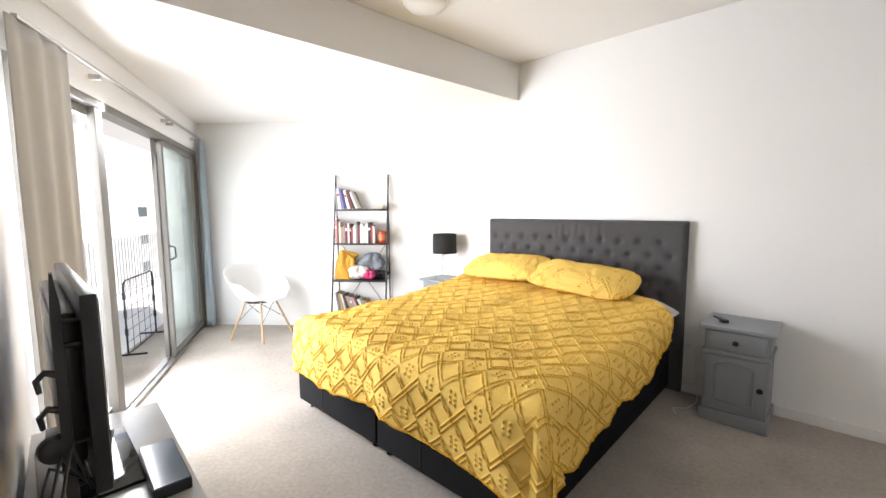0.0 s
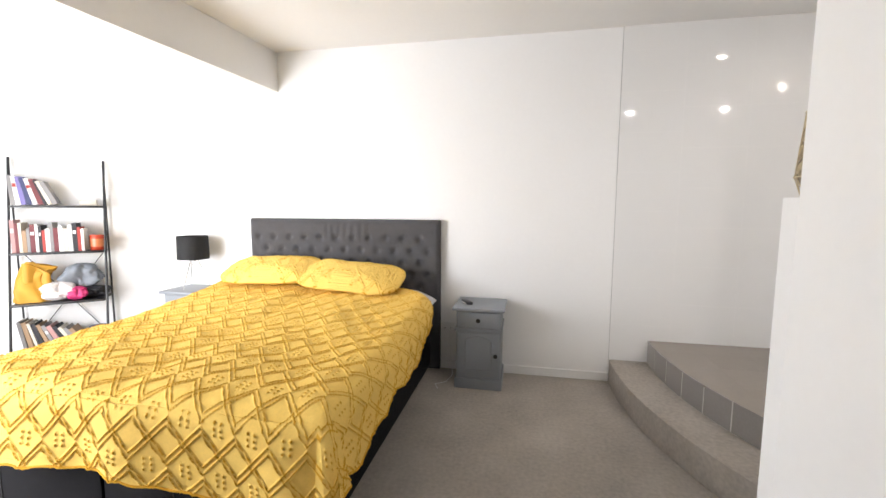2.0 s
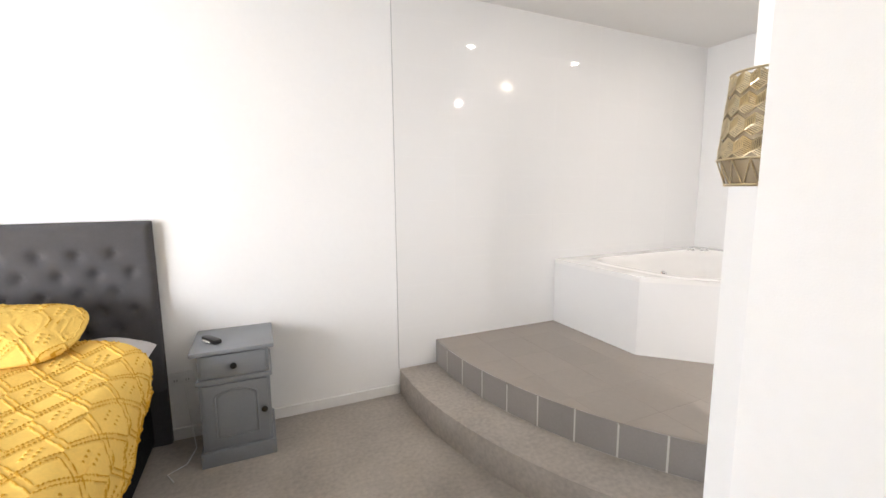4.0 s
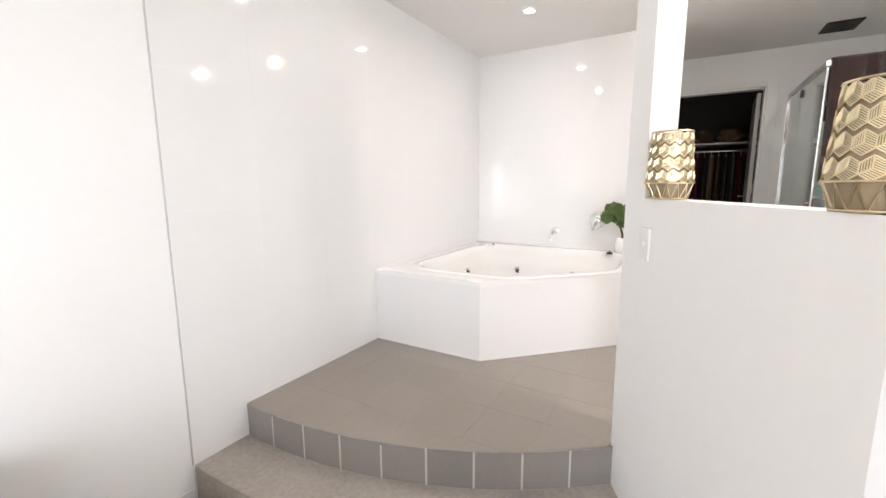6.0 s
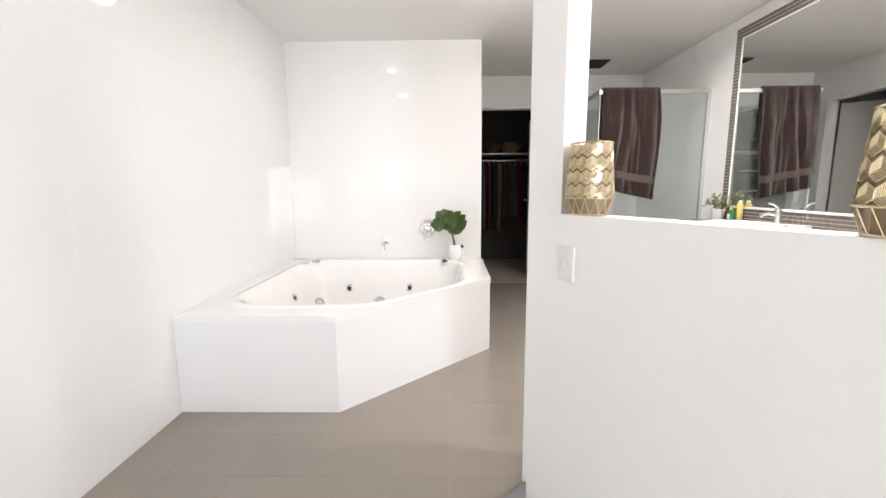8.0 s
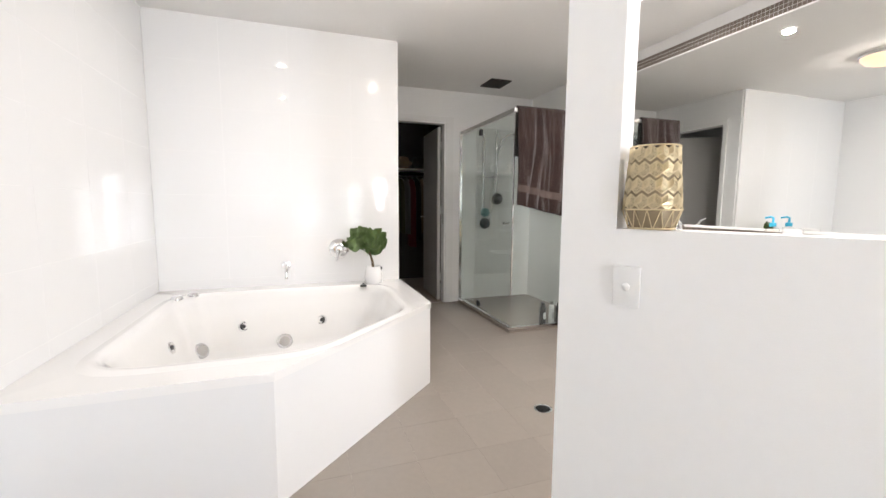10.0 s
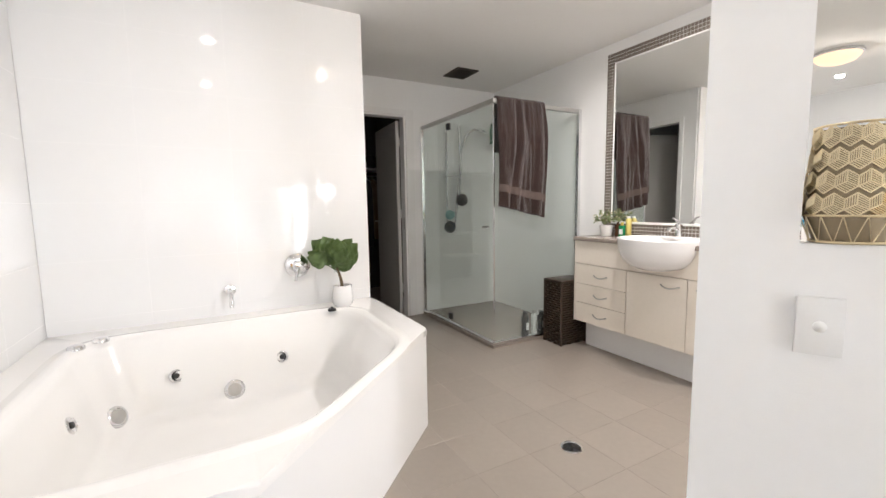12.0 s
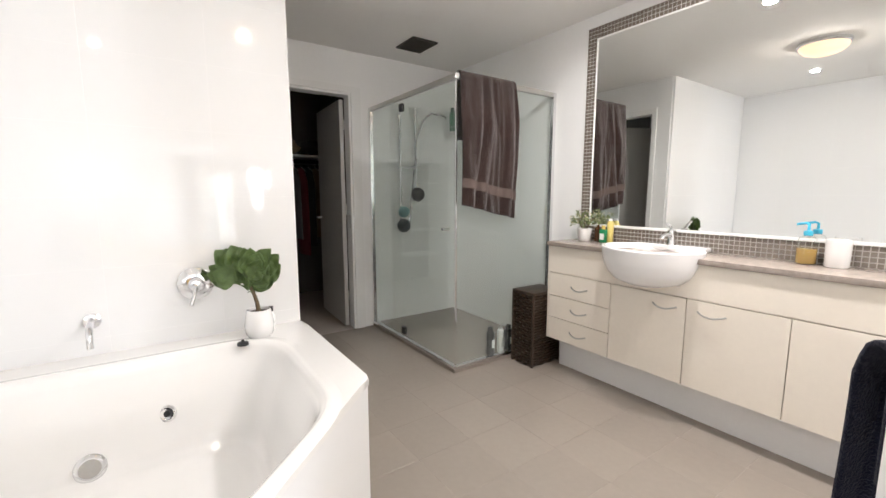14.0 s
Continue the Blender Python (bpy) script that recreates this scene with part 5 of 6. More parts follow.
def bowl(u, v):
    a = 2 * math.pi * u
    ca, sa = math.cos(a), math.sin(a)
    rx, ry = 0.275, (0.235 if sa > 0 else 0.19)
    prof = ((1.0, 0.022), (0.99, 0.0), (0.955, -0.055), (0.86, -0.11), (0.68, -0.155), (0.40, -0.18), (0.05, -0.185))
    f = v * (len(prof) - 1)
    k = min(int(f), len(prof) - 2)
    s, z = [prof[k][j] + (prof[k + 1][j] - prof[k][j]) * (f - k) for j in (0, 1)]
    return (rx * s * ca, ry * s * sa + 0.05 * (1 - s), z)


def bowl_in(u, v):
    a = 2 * math.pi * u
    ca, sa = math.cos(a), math.sin(a)
    prof = ((1.0, 0.022), (0.985, 0.030), (0.93, 0.030), (0.86, 0.012), (0.74, -0.05), (0.5, -0.10), (0.2, -0.115), (0.03, -0.118))
    f = v * (len(prof) - 1)
    k = min(int(f), len(prof) - 2)
    s, z = [prof[k][j] + (prof[k + 1][j] - prof[k][j]) * (f - k) for j in (0, 1)]
    return (0.275 * s * ca, (0.235 if sa > 0 else 0.19) * s * sa + 0.02 * (1 - s), z)


part("bowl", grid(56, 20, bowl, closed_u=True), M["ceramic"], basin, smooth=180)
part("inner_bowl", grid(56, 24, bowl_in, closed_u=True), M["ceramic"], basin, smooth=180)
part("tap_ledge", box(-0.20, -0.272, 0.0, 0.20, -0.15, 0.028, bevel=0.01), M["ceramic"], basin)
part("overflow", lathe([(0.012, 0), (0.012, 0.004), (0.004, 0.005)], 14, pose(0, -0.155, -0.005, -70, 0, 0)), M["chrome"], basin)
part("waste", lathe([(0.022, -0.117), (0.022, -0.113), (0.005, -0.112)], 18), M["chrome"], basin)
tap = thing("basin_mixer", "chrome lever mixer tap behind the basin", "tap", Matrix.Translation((2.735, -0.035, 1.3075)))
part("body", lathe([(0.025, 0), (0.023, 0.01), (0.021, 0.065), (0.023, 0.085), (0.008, 0.095)], 22), M["chrome"], tap)
part("spout", tube([(0, 0.01, 0.05), (0, 0.06, 0.065), (0, 0.105, 0.055), (0, 0.115, 0.04)], 0.012, 12), M["chrome"], tap)
part("lever", tube([(0, 0, 0.09), (0, 0.03, 0.118), (0, 0.075, 0.13)], 0.009, 10, 0.006), M["chrome"], tap)

# mirror with mosaic border
MX0, MX1, MZ0, MZ1 = 1.20, 3.352, 1.395, 2.645
mirror_1 = thing("mirror_1", "large wall mirror framed by taupe mosaic tiles", "mirror")
part("glass", box(MX0, Y_MIR + 0.002, MZ0, MX1, Y_MIR + 0.008, MZ1), M["mirror"], mirror_1, smooth=None)
part("bevel_strip", box(MX1 + 0.0005, Y_MIR + 0.002, MZ0 - 0.008, MX1 + 0.010, Y_MIR + 0.012, MZ1 + 0.010), M["trim"], mirror_1, smooth=None)
part("bevel_strip", box(MX0, Y_MIR + 0.002, MZ1 + 0.0005, MX1, Y_MIR + 0.012, MZ1 + 0.010), M["trim"], mirror_1, smooth=None)
part("bevel_strip", box(MX0, Y_MIR + 0.002, MZ0 - 0.016, MX1, Y_MIR + 0.014, MZ0 - 0.0005), M["trim"], mirror_1, smooth=None)
splashback = thing("mosaic_border", "band of small taupe mosaic tiles with pale grout", "mosaic tiles", kind="structure")
bmg = bmesh.new()
add_box(bmg, 1.2, Y_MIR + 0.0005, 1.279, 3.438, Y_MIR + 0.003, MZ0 - 0.017)
add_box(bmg, MX1 + 0.011, Y_MIR + 0.0005, MZ0 - 0.017, 3.438, Y_MIR + 0.003, 2.735)
add_box(bmg, 1.2, Y_MIR + 0.0005, MZ1 + 0.011, MX1 + 0.011, Y_MIR + 0.003, 2.735)
part("grout", bmg, M["grout_light"], splashback, "pale grout", smooth=None)
bmt = bmesh.new()
P = 0.0248


def mosaic_run(x0, x1, z0, z1):
    nx, nz = max(1, round((x1 - x0) / P)), max(1, round((z1 - z0) / P))
    px, pz = (x1 - x0) / nx, (z1 - z0) / nz
    for i in range(nx):
        for j in range(nz):
            add_box(bmt, x0 + px * i + 0.0024, Y_MIR + 0.003, z0 + pz * j + 0.0024, x0 + px * (i + 1) - 0.0024, Y_MIR + 0.0062, z0 + pz * (j + 1) - 0.0024)


mosaic_run(1.2, 3.438, 1.279, MZ0 - 0.017)
mosaic_run(MX1 + 0.012, 3.438, MZ0 - 0.017, 2.735)
mosaic_run(1.2, MX1 + 0.012, MZ1 + 0.012, 2.735)
mos = part("mosaic_tiles", bmt, M["mosaic"], splashback, "small glazed taupe mosaic tiles", smooth=None)
tagged(mos, kind="stuff")

# things on the benchtop
Z_B = 1.279


def pump_bottle(x, y, s, liquid, label):
    ob = thing("soap_dispenser", label, "soap bottle", Matrix.Translation((x, y, Z_B)) @ Matrix.Scale(s, 4), "pump bottles by the mirror")
    shell_ob = part("bottle", lathe([(0.036, 0), (0.04, 0.008), (0.040, 0.10), (0.030, 0.125), (0.012, 0.135)], 24), M["glass"], ob, "clear plastic bottle")
    part("liquid", lathe([(0.033, 0.003), (0.0375, 0.009), (0.0375, 0.072), (0.002, 0.0725)], 24), liquid, shell_ob)
    blue = dye("pump_blue", (0.05, 0.42, 0.62), 0.3)
    part("collar", lathe([(0.018, 0.134), (0.018, 0.155), (0.006, 0.158)], 16), blue, ob, "blue pump collar")
    part("pump", tube([(0, 0, 0.155), (0, 0, 0.185), (0.012, 0, 0.19), (0.045, 0, 0.184)], 0.006, 8), blue, ob, "blue pump head")
    return ob


pump_bottle(2.12, -0.045, 1.0, dye("amber_soap", (0.46, 0.30, 0.09), 0.1), "half-full amber soap bottle with blue pump")
cup = thing("tumbler", "white ceramic tumbler beside the soap", "tumbler", Matrix.Translation((2.01, -0.04, Z_B)))
part("body", lathe([(0.04, 0), (0.044, 0.006), (0.046, 0.125), (0.042, 0.125), (0.04, 0.012)], 28), M["ceramic"], cup)

herb = thing("potted_plant", "bushy sage-green plant with cream buds in white pot", "plant", Matrix.Translation((3.335, -0.03, Z_B)))
part("pot", lathe([(0.038, 0), (0.042, 0.004), (0.052, 0.088), (0.048, 0.088), (0.046, 0.075)], 24), M["ceramic"], herb, "white ceramic pot")
random.seed(21)
leaves, buds = bmesh.new(), bmesh.new()
for k in range(150):
    a, el = random.uniform(0, 2 * math.pi), random.uniform(0.05, 1.4)
    r = random.uniform(0.03, 0.125)
    c = Vector((math.cos(a) * math.cos(el) * r * 1.05, math.sin(a) * math.cos(el) * r * 0.75, 0.085 + 0.02 + math.sin(el) * r * 0.85))
    q = Euler((random.uniform(-1, 1), random.uniform(-1, 1), random.uniform(0, 6.3))).to_matrix()
    pts = [c + q @ Vector(p) for p in ((0, 0, 0), (0.010, 0.008, 0.002), (0.026, 0, 0.004), (0.010, -0.008, 0.002))]
    leaves.faces.new([leaves.verts.new(p) for p in pts])
    if k % 3 == 0:
        bmesh.ops.create_icosphere(buds, subdivisions=1, radius=0.005, matrix=Matrix.Translation(c + Vector((0, 0, 0.012))))
part("leaves", thicken(leaves, 0.001), M["leaf_pale"], herb, "small sage leaves", smooth=None)
tagged(part("buds", buds, M["bud"], herb, "cream buds"), kind="stuff")
for k in range(9):
    a = k * 0.7
    part("stem", tube([(0.01 * math.cos(a), 0.01 * math.sin(a), 0.07), (0.06 * math.cos(a), 0.05 * math.sin(a), 0.16)], 0.0016, 5), M["stem"], herb)
gb = thing("green_bottle", "green toiletry bottle with gold cap", "bottle", Matrix.Translation((3.185, -0.03, Z_B)))
part("body", box(-0.022, -0.015, 0, 0.022, 0.015, 0.09, bevel=0.006), dye("bottle_green", (0.02, 0.22, 0.09), 0.2), gb)
part("cap", lathe([(0.012, 0.09), (0.012, 0.115)], 14), dye("cap_gold", (0.55, 0.42, 0.10), 0.3), gb)
part("label", box(-0.016, 0.0151, 0.02, 0.016, 0.0162, 0.06), M["trim"], gb)
bb = thing("brown_bottle", "dark brown glass bottle among the toiletries", "bottle", Matrix.Translation((3.245, -0.055, Z_B)))
part("body", lathe([(0.022, 0), (0.024, 0.004), (0.024, 0.085), (0.010, 0.10), (0.010, 0.115)], 18), dye("bottle_brown", (0.06, 0.025, 0.01), 0.15), bb)
yb = thing("yellow_bottle", "yellow toiletry bottles in front of the mosaic", "bottle", Matrix.Translation((3.17, -0.085, Z_B)))
part("body", lathe([(0.02, 0), (0.022, 0.004), (0.022, 0.13), (0.012, 0.145)], 18), dye("bottle_yellow", (0.60, 0.50, 0.16), 0.3), yb)
part("cap", lathe([(0.013, 0.145), (0.013, 0.16)], 14), M["white_plastic"], yb)
# shower
SX, SY, SZ1 = 3.722, 0.815, 2.365
shower = thing("shower_screen", "frosted-looking glass shower screen with chrome frame", "shower screen", kind="")
part("tray", box(SX - 0.01, Y_MIR + 0.002, Z_BATH, X_END - 0.002, SY + 0.012, Z_BATH + 0.028, bevel=0.004), M["tile_floor"], shower, "tiled shower base", smooth=None)
for nm, a in (("sill", (SX - 0.018, SY - 0.016, Z_BATH + 0.0285, X_END - 0.03, SY + 0.016, Z_BATH + 0.05)), ("sill", (SX - 0.016, Y_MIR + 0.03, Z_BATH + 0.0285, SX + 0.016, SY - 0.017, Z_BATH + 0.05)),
              ("head_rail", (SX - 0.014, SY - 0.014, SZ1 - 0.034, X_END - 0.03, SY + 0.014, SZ1)), ("head_rail", (SX - 0.014, Y_MIR + 0.03, SZ1 - 0.034, SX + 0.014, SY - 0.015, SZ1)),
              ("wall_channel", (X_END - 0.03, SY - 0.016, Z_BATH + 0.03, X_END - 0.001, SY + 0.016, SZ1)), ("wall_channel", (SX - 0.016, Y_MIR + 0.001, Z_BATH + 0.03, SX + 0.016, Y_MIR + 0.03, SZ1)),
              ("corner_post", (SX - 0.006, SY - 0.006, Z_BATH + 0.05, SX + 0.006, SY + 0.006, SZ1 - 0.034))):
    part(nm, box(*a, bevel=0.002), M["chrome"] if nm != "head_rail" else M["steel"], shower, smooth=None)
GZ0, GZ1 = Z_BATH + 0.05, SZ1 - 0.034
for a in ((SX + 0.008, SY - 0.003, GZ0 + 0.006, 4.435, SY + 0.003, GZ1 - 0.006), (4.447, SY - 0.003, GZ0, X_END - 0.03, SY + 0.003, GZ1), (SX - 0.003, Y_MIR + 0.03, GZ0, SX + 0.003, SY - 0.008, GZ1)):
    g = part("pane", box(*a), M["glass_shower"], shower, "greenish glass with dried water haze", smooth=None)
    g.visible_shadow = False
for z in (GZ0 + 0.06, GZ1 - 0.06):
    part("hinge", box(4.415, SY - 0.012, z - 0.03, 4.467, SY + 0.012, z + 0.03, bevel=0.003), M["black_metal"], shower, "dark pivot hinge")
part("door_knob", tube([(3.84, SY - 0.03, 1.365), (3.84, SY + 0.03, 1.365)], 0.011, 12), M["chrome"], shower, "small chrome knob")

rail_y = 0.375
shower_rail = thing("shower_rail", "chrome sliding shower rail with hand shower", "shower", Matrix.Translation((X_END, rail_y, 0)))
part("rail", tube([(-0.05, 0, 2.40), (-0.05, 0, 1.62)], 0.013, 12), M["chrome"], shower_rail)
for z in (2.37, 1.66):
    part("bracket", tube([(0, 0, z), (-0.05, 0, z)], 0.016, 12), M["chrome"], shower_rail)
part("hand_shower", tube([(-0.07, -0.02, 2.16), (-0.10, -0.06, 2.30), (-0.13, -0.13, 2.36), (-0.15, -0.19, 2.35)], 0.013, 12, 0.016), M["chrome"], shower_rail)
part("rose", lathe([(0.01, 0.03), (0.04, 0.015), (0.052, 0.0), (0.05, -0.008)], 24, pose(-0.16, -0.225, 2.335, 20, -10, 0)), M["chrome"], shower_rail)
part("hose", tube(arc_pts(lambda t: (-0.06 - 0.03 * math.sin(math.pi * t), 0.10 * math.sin(math.pi * t) * 1.2 - 0.02, 2.16 - 0.85 * math.sin(math.pi * t * 0.92)), 22), 0.006, 8), M["chrome"], shower_rail, "flexible chrome hose")
part("soap_dish", lathe([(0.02, 0), (0.06, 0.015), (0.056, 0.018), (0.018, 0.006)], 22, Matrix.Translation((-0.10, 0.02, 1.85))), M["chrome"], shower_rail)
tapw = thing("shower_riser", "slim chrome riser with tap handles in the shower", "tap", Matrix.Translation((X_END, 0.53, 0)))
part("riser", tube([(-0.03, 0, 2.33), (-0.03, 0, 1.35)], 0.011, 10), M["chrome"], tapw)
part("flange", tube([(0, 0, 2.33), (-0.03, 0, 2.33)], 0.020, 14), M["chrome"], tapw)
part("caddy_shelf", box(-0.10, -0.14, 1.845, -0.005, 0.05, 1.855, bevel=0.003), M["chrome"], tapw)
for y, z, r, c in ((0.375, 1.60, 0.062, (0.02, 0.018, 0.02)), (0.53, 1.31, 0.06, (0.03, 0.05, 0.06)), (0.53, 1.44, 0.05, (0.20, 0.40, 0.40))):
    sp = thing("bath_sponge", "dark mesh bath puff hanging in the shower" if c[1] < 0.1 else "pale teal mesh bath puff in the shower", "sponge", Matrix.Translation((X_END - 0.09, y, z)), "bath puffs")
    part("puff", grid(32, 20, lambda u, v, r=r: Vector((math.cos(6.283 * u) * math.sin(math.pi * v), math.sin(6.283 * u) * math.sin(math.pi * v), math.cos(math.pi * v))) * r * (1 + 0.14 * math.sin(u * 6.283 * 9) * math.sin(v * 28)), closed_u=True), dye("puff_%d" % int(c[1] * 100), c, 0.8), sp, smooth=180)
    part("cord", tube([(0.0, 0, r * 0.9), (0.03, 0, r + 0.10), (0.055, 0, r + 0.16)], 0.0025, 6), M["white_plastic"], sp)
caddy = thing("corner_caddy", "chrome corner caddy with green shampoo bottles", "caddy", Matrix.Translation((4.93, -0.02, 2.20)))
part("basket", box(-0.10, -0.09, 0, 0.07, 0.05, 0.012, bevel=0.003), M["chrome"], caddy)
part("basket_rail", tube([(-0.10, 0.05, 0.05), (0.07, 0.05, 0.05)], 0.004, 8), M["chrome"], caddy)
for x, h in ((-0.06, 0.20), (0.0, 0.235)):
    b = thing("shampoo_bottle", "green shampoo bottle in the corner caddy", "bottle", Matrix.Translation((4.93 + x, -0.03, 2.2125)), "shampoo bottles")
    part("body", box(-0.026, -0.018, 0, 0.026, 0.018, h * 0.82, bevel=0.008), dye("shampoo_green", (0.03, 0.20, 0.10), 0.3), b)
    part("cap", lathe([(0.016, h * 0.82), (0.016, h)], 14), dye("shampoo_cap", (0.02, 0.10, 0.06), 0.3), b)
for x, y, h, c, lab in ((3.80, 0.425, 0.21, "black_plastic", "black shampoo bottle standing on the shower floor"), (3.785, 0.335, 0.215, "white_plastic", "white spray can standing on the shower floor"), (3.80, 0.24, 0.19, "black_plastic", "dark bottle with white label on the shower floor")):
    b = thing("toiletry_bottle", lab, "bottle", Matrix.Translation((x, y, Z_BATH + 0.029)), "bottles on the shower floor")
    if c == "white_plastic":
        part("body", lathe([(0.024, 0), (0.026, 0.004), (0.026, h * 0.8), (0.012, h * 0.86)], 20), M[c], b)
        part("cap", lathe([(0.014, h * 0.86), (0.014, h)], 14), M["alu"], b)
    else:
        part("body", lathe([(0.032, 0), (0.034, 0.006), (0.028, h * 0.4), (0.034, h * 0.75), (0.018, h * 0.86)], 20), M[c], b)
        part("cap", lathe([(0.02, h * 0.86), (0.02, h)], 14), M["black_plastic"], b)
    part("label", box(-0.037, -0.012, h * 0.25, -0.0345, 0.012, h * 0.55), M["trim"] if c != "white_plastic" else M["alu"], b)


# brown towel over the shower's side panel
def brown_towel(u, v):
    # u along the rail from the front corner back, v over the rail: front fall, fold, back fall
    y = 0.80 - 0.475 * u
    front, back = 0.845 + 0.10 * u, 0.42
    q = v * (front + back + 0.05) - back
    fold = 0.024 * math.sin(u * 10 + 2.2 * noise.noise((u * 3, v * 1.5, 1))) + 0.045 * noise.noise((u * 5, v * 1.6, 5)) + 0.006 * noise.noise((u * 18, v * 6, 2))
    if q < 0:
        x, z = SX + 0.024 + 0.5 * abs(fold), SZ1 + 0.012 + q
    elif q < 0.05:
        a = math.pi * q / 0.05
        x, z = SX + 0.022 * math.cos(a), SZ1 + 0.012 + 0.010 * math.sin(a)
    else:
        k = min(1, (q - 0.05) / 0.3)
        x, z = SX - 0.024 - abs(fold) * (0.4 + 1.0 * k) - 0.02 * k, SZ1 + 0.012 - (q - 0.05)
        y -= 0.02 * math.sin(q * 4) * u
    return (x, y, z)


towel = thing("bath_towel", "thick brown bath towel draped over the shower screen", "towel")
part("cloth", thicken(grid(60, 90, brown_towel), 0.007), M["towel_brown"], towel, smooth=180)
part("woven_band", grid(60, 6, lambda u, v: Vector(brown_towel(u, 0.865 + 0.045 * v)) + Vector((-0.005, 0, 0))), M["towel_band"], towel, "woven border band", smooth=180)

# navy towel behind the half wall's post
NV = F1 - FD * 0.099 + FB * 0.10


def navy(u, v):
    s = -0.055 + 0.15 * u
    q = v * 0.98 - 0.18
    fold = 0.014 * math.sin(u * 9 + 1) + 0.01 * noise.noise((u * 4, v * 4, 2))
    if q < 0:
        o, z = 0.012, 1.415 + q
    else:
        o = 0.012 + 0.115 * min(1, q / 0.07) ** 0.5 + fold + 0.03 * min(1, max(0, q - 0.1) / 0.5) - 0.05 * max(0, q - 0.35)
        z = 1.415 + 0.02 * math.sin(min(1, q / 0.07) * math.pi) - q
    return NV + FD * s + FB * o + Vector((0, 0, z))


nav = thing("hand_towel", "dark navy towel hung behind the half wall post", "towel")
part("cloth", thicken(grid(30, 60, navy), 0.008), M["towel_navy"], nav, smooth=180)
part("rail", tube([NV + FB * 0.045 - FD * 0.35 + Vector((0, 0, 1.405)), NV + FB * 0.045 + FD * 0.075 + Vector((0, 0, 1.405))], 0.008, 10), M["chrome"], nav, "chrome towel rail")
for s in (-0.33, 0.05):
    part("bracket", tube([NV + FD * s + Vector((0, 0, 1.405)), NV + FD * s + FB * 0.045 + Vector((0, 0, 1.405))], 0.009, 10), M["chrome"], nav)

# laundry hamper of woven strips
HA = Matrix.Translation((3.575, 0.175, Z_BATH))
hamper = thing("laundry_hamper", "tall dark brown woven hamper with lid", "hamper", HA)
part("liner", box(-0.085, -0.125, 0.005, 0.085, 0.125, 0.52), M["wicker"], hamper, smooth=None)
bm = bmesh.new()
rows = 26
for k in range(rows):
    z = 0.012 + 0.50 * k / (rows - 1)
    pts, n = [], 44
    for i in range(n + 1):
        t = (i / n) * 4
        side, f = int(t) % 4, t - int(t)
        cx = (-1 + 2 * f, 1, 1 - 2 * f, -1)[side] * 0.095
        cy = (-1, -1 + 2 * f, 1, 1 - 2 * f)[side] * 0.135
        w = 0.004 * math.sin(i * math.pi / 2 + k * math.pi)
        l = math.hypot(cx, cy)
        pts.append((cx * (1 + w / l * 2), cy * (1 + w / l * 2), z))
    add_tube(bm, pts, 0.0095, 5)
part("weave", bm, M["wicker"], hamper, "woven strips")
part("lid", box(-0.108, -0.148, 0.522, 0.108, 0.148, 0.548, bevel=0.012), M["wicker"], hamper, "woven lid")
for x in (-0.098, 0.098):
    for y in (-0.138, 0.138):
        part("corner_post", tube([(x, y, 0), (x, y, 0.53)], 0.011, 8), M["wicker"], hamper)

# robe door, standing open into the robe
door_2 = thing("door_2", "grey-white robe door standing open into the dark robe", "door", kind="structure")
for nm, a in (("architrave", (X_END - 0.014, DOOR_Y0 - 0.09, Z_BATH, X_END - 0.0005, DOOR_Y0, DOOR_Z + 0.055)), ("architrave", (X_END - 0.014, DOOR_Y0, DOOR_Z, X_END - 0.0005, DOOR_Y1 + 0.05, DOOR_Z + 0.055)),
              ("jamb", (X_END - 0.004, DOOR_Y0 + 0.0005, Z_BATH, X_END + 0.104, DOOR_Y0 + 0.02, DOOR_Z - 0.001)), ("jamb", (X_END - 0.004, DOOR_Y1 - 0.02, Z_BATH, X_END + 0.104, DOOR_Y1 - 0.0005, DOOR_Z - 0.001)),
              ("jamb", (X_END - 0.004, DOOR_Y0 + 0.0205, DOOR_Z - 0.02, X_END + 0.104, DOOR_Y1 - 0.0205, DOOR_Z - 0.001))):
    part(nm, box(*a, bevel=0.002), M["trim"], door_2, smooth=None)
swing = Matrix.Translation((X_END + 0.10, DOOR_Y0 + 0.03, Z_BATH)) @ pose(0, 0, 0, 0, 0, -3)
lf = part("door_leaf", box(0, 0, 0.012, 0.73, 0.036, 2.06, bevel=0.002, m=swing), M["door_grey"], door_2, smooth=None)
part("handle", tube([swing @ Vector(p) for p in ((0.67, 0.036, 1.0), (0.67, 0.085, 1.0), (0.57, 0.09, 1.0))], 0.008, 10), M["steel"], lf, "steel lever handle")
for z in (0.25, 1.05, 1.8):
    part("hinge", tube([swing @ Vector((-0.006, 0.0, z)), swing @ Vector((-0.006, 0.0, z + 0.09))], 0.007, 8), M["steel"], lf)
part("latch_plate", box(X_END + 0.02, DOOR_Y0 + 0.0205, 1.30, X_END + 0.045, DOOR_Y0 + 0.022, 1.42), M["steel"], door_2)

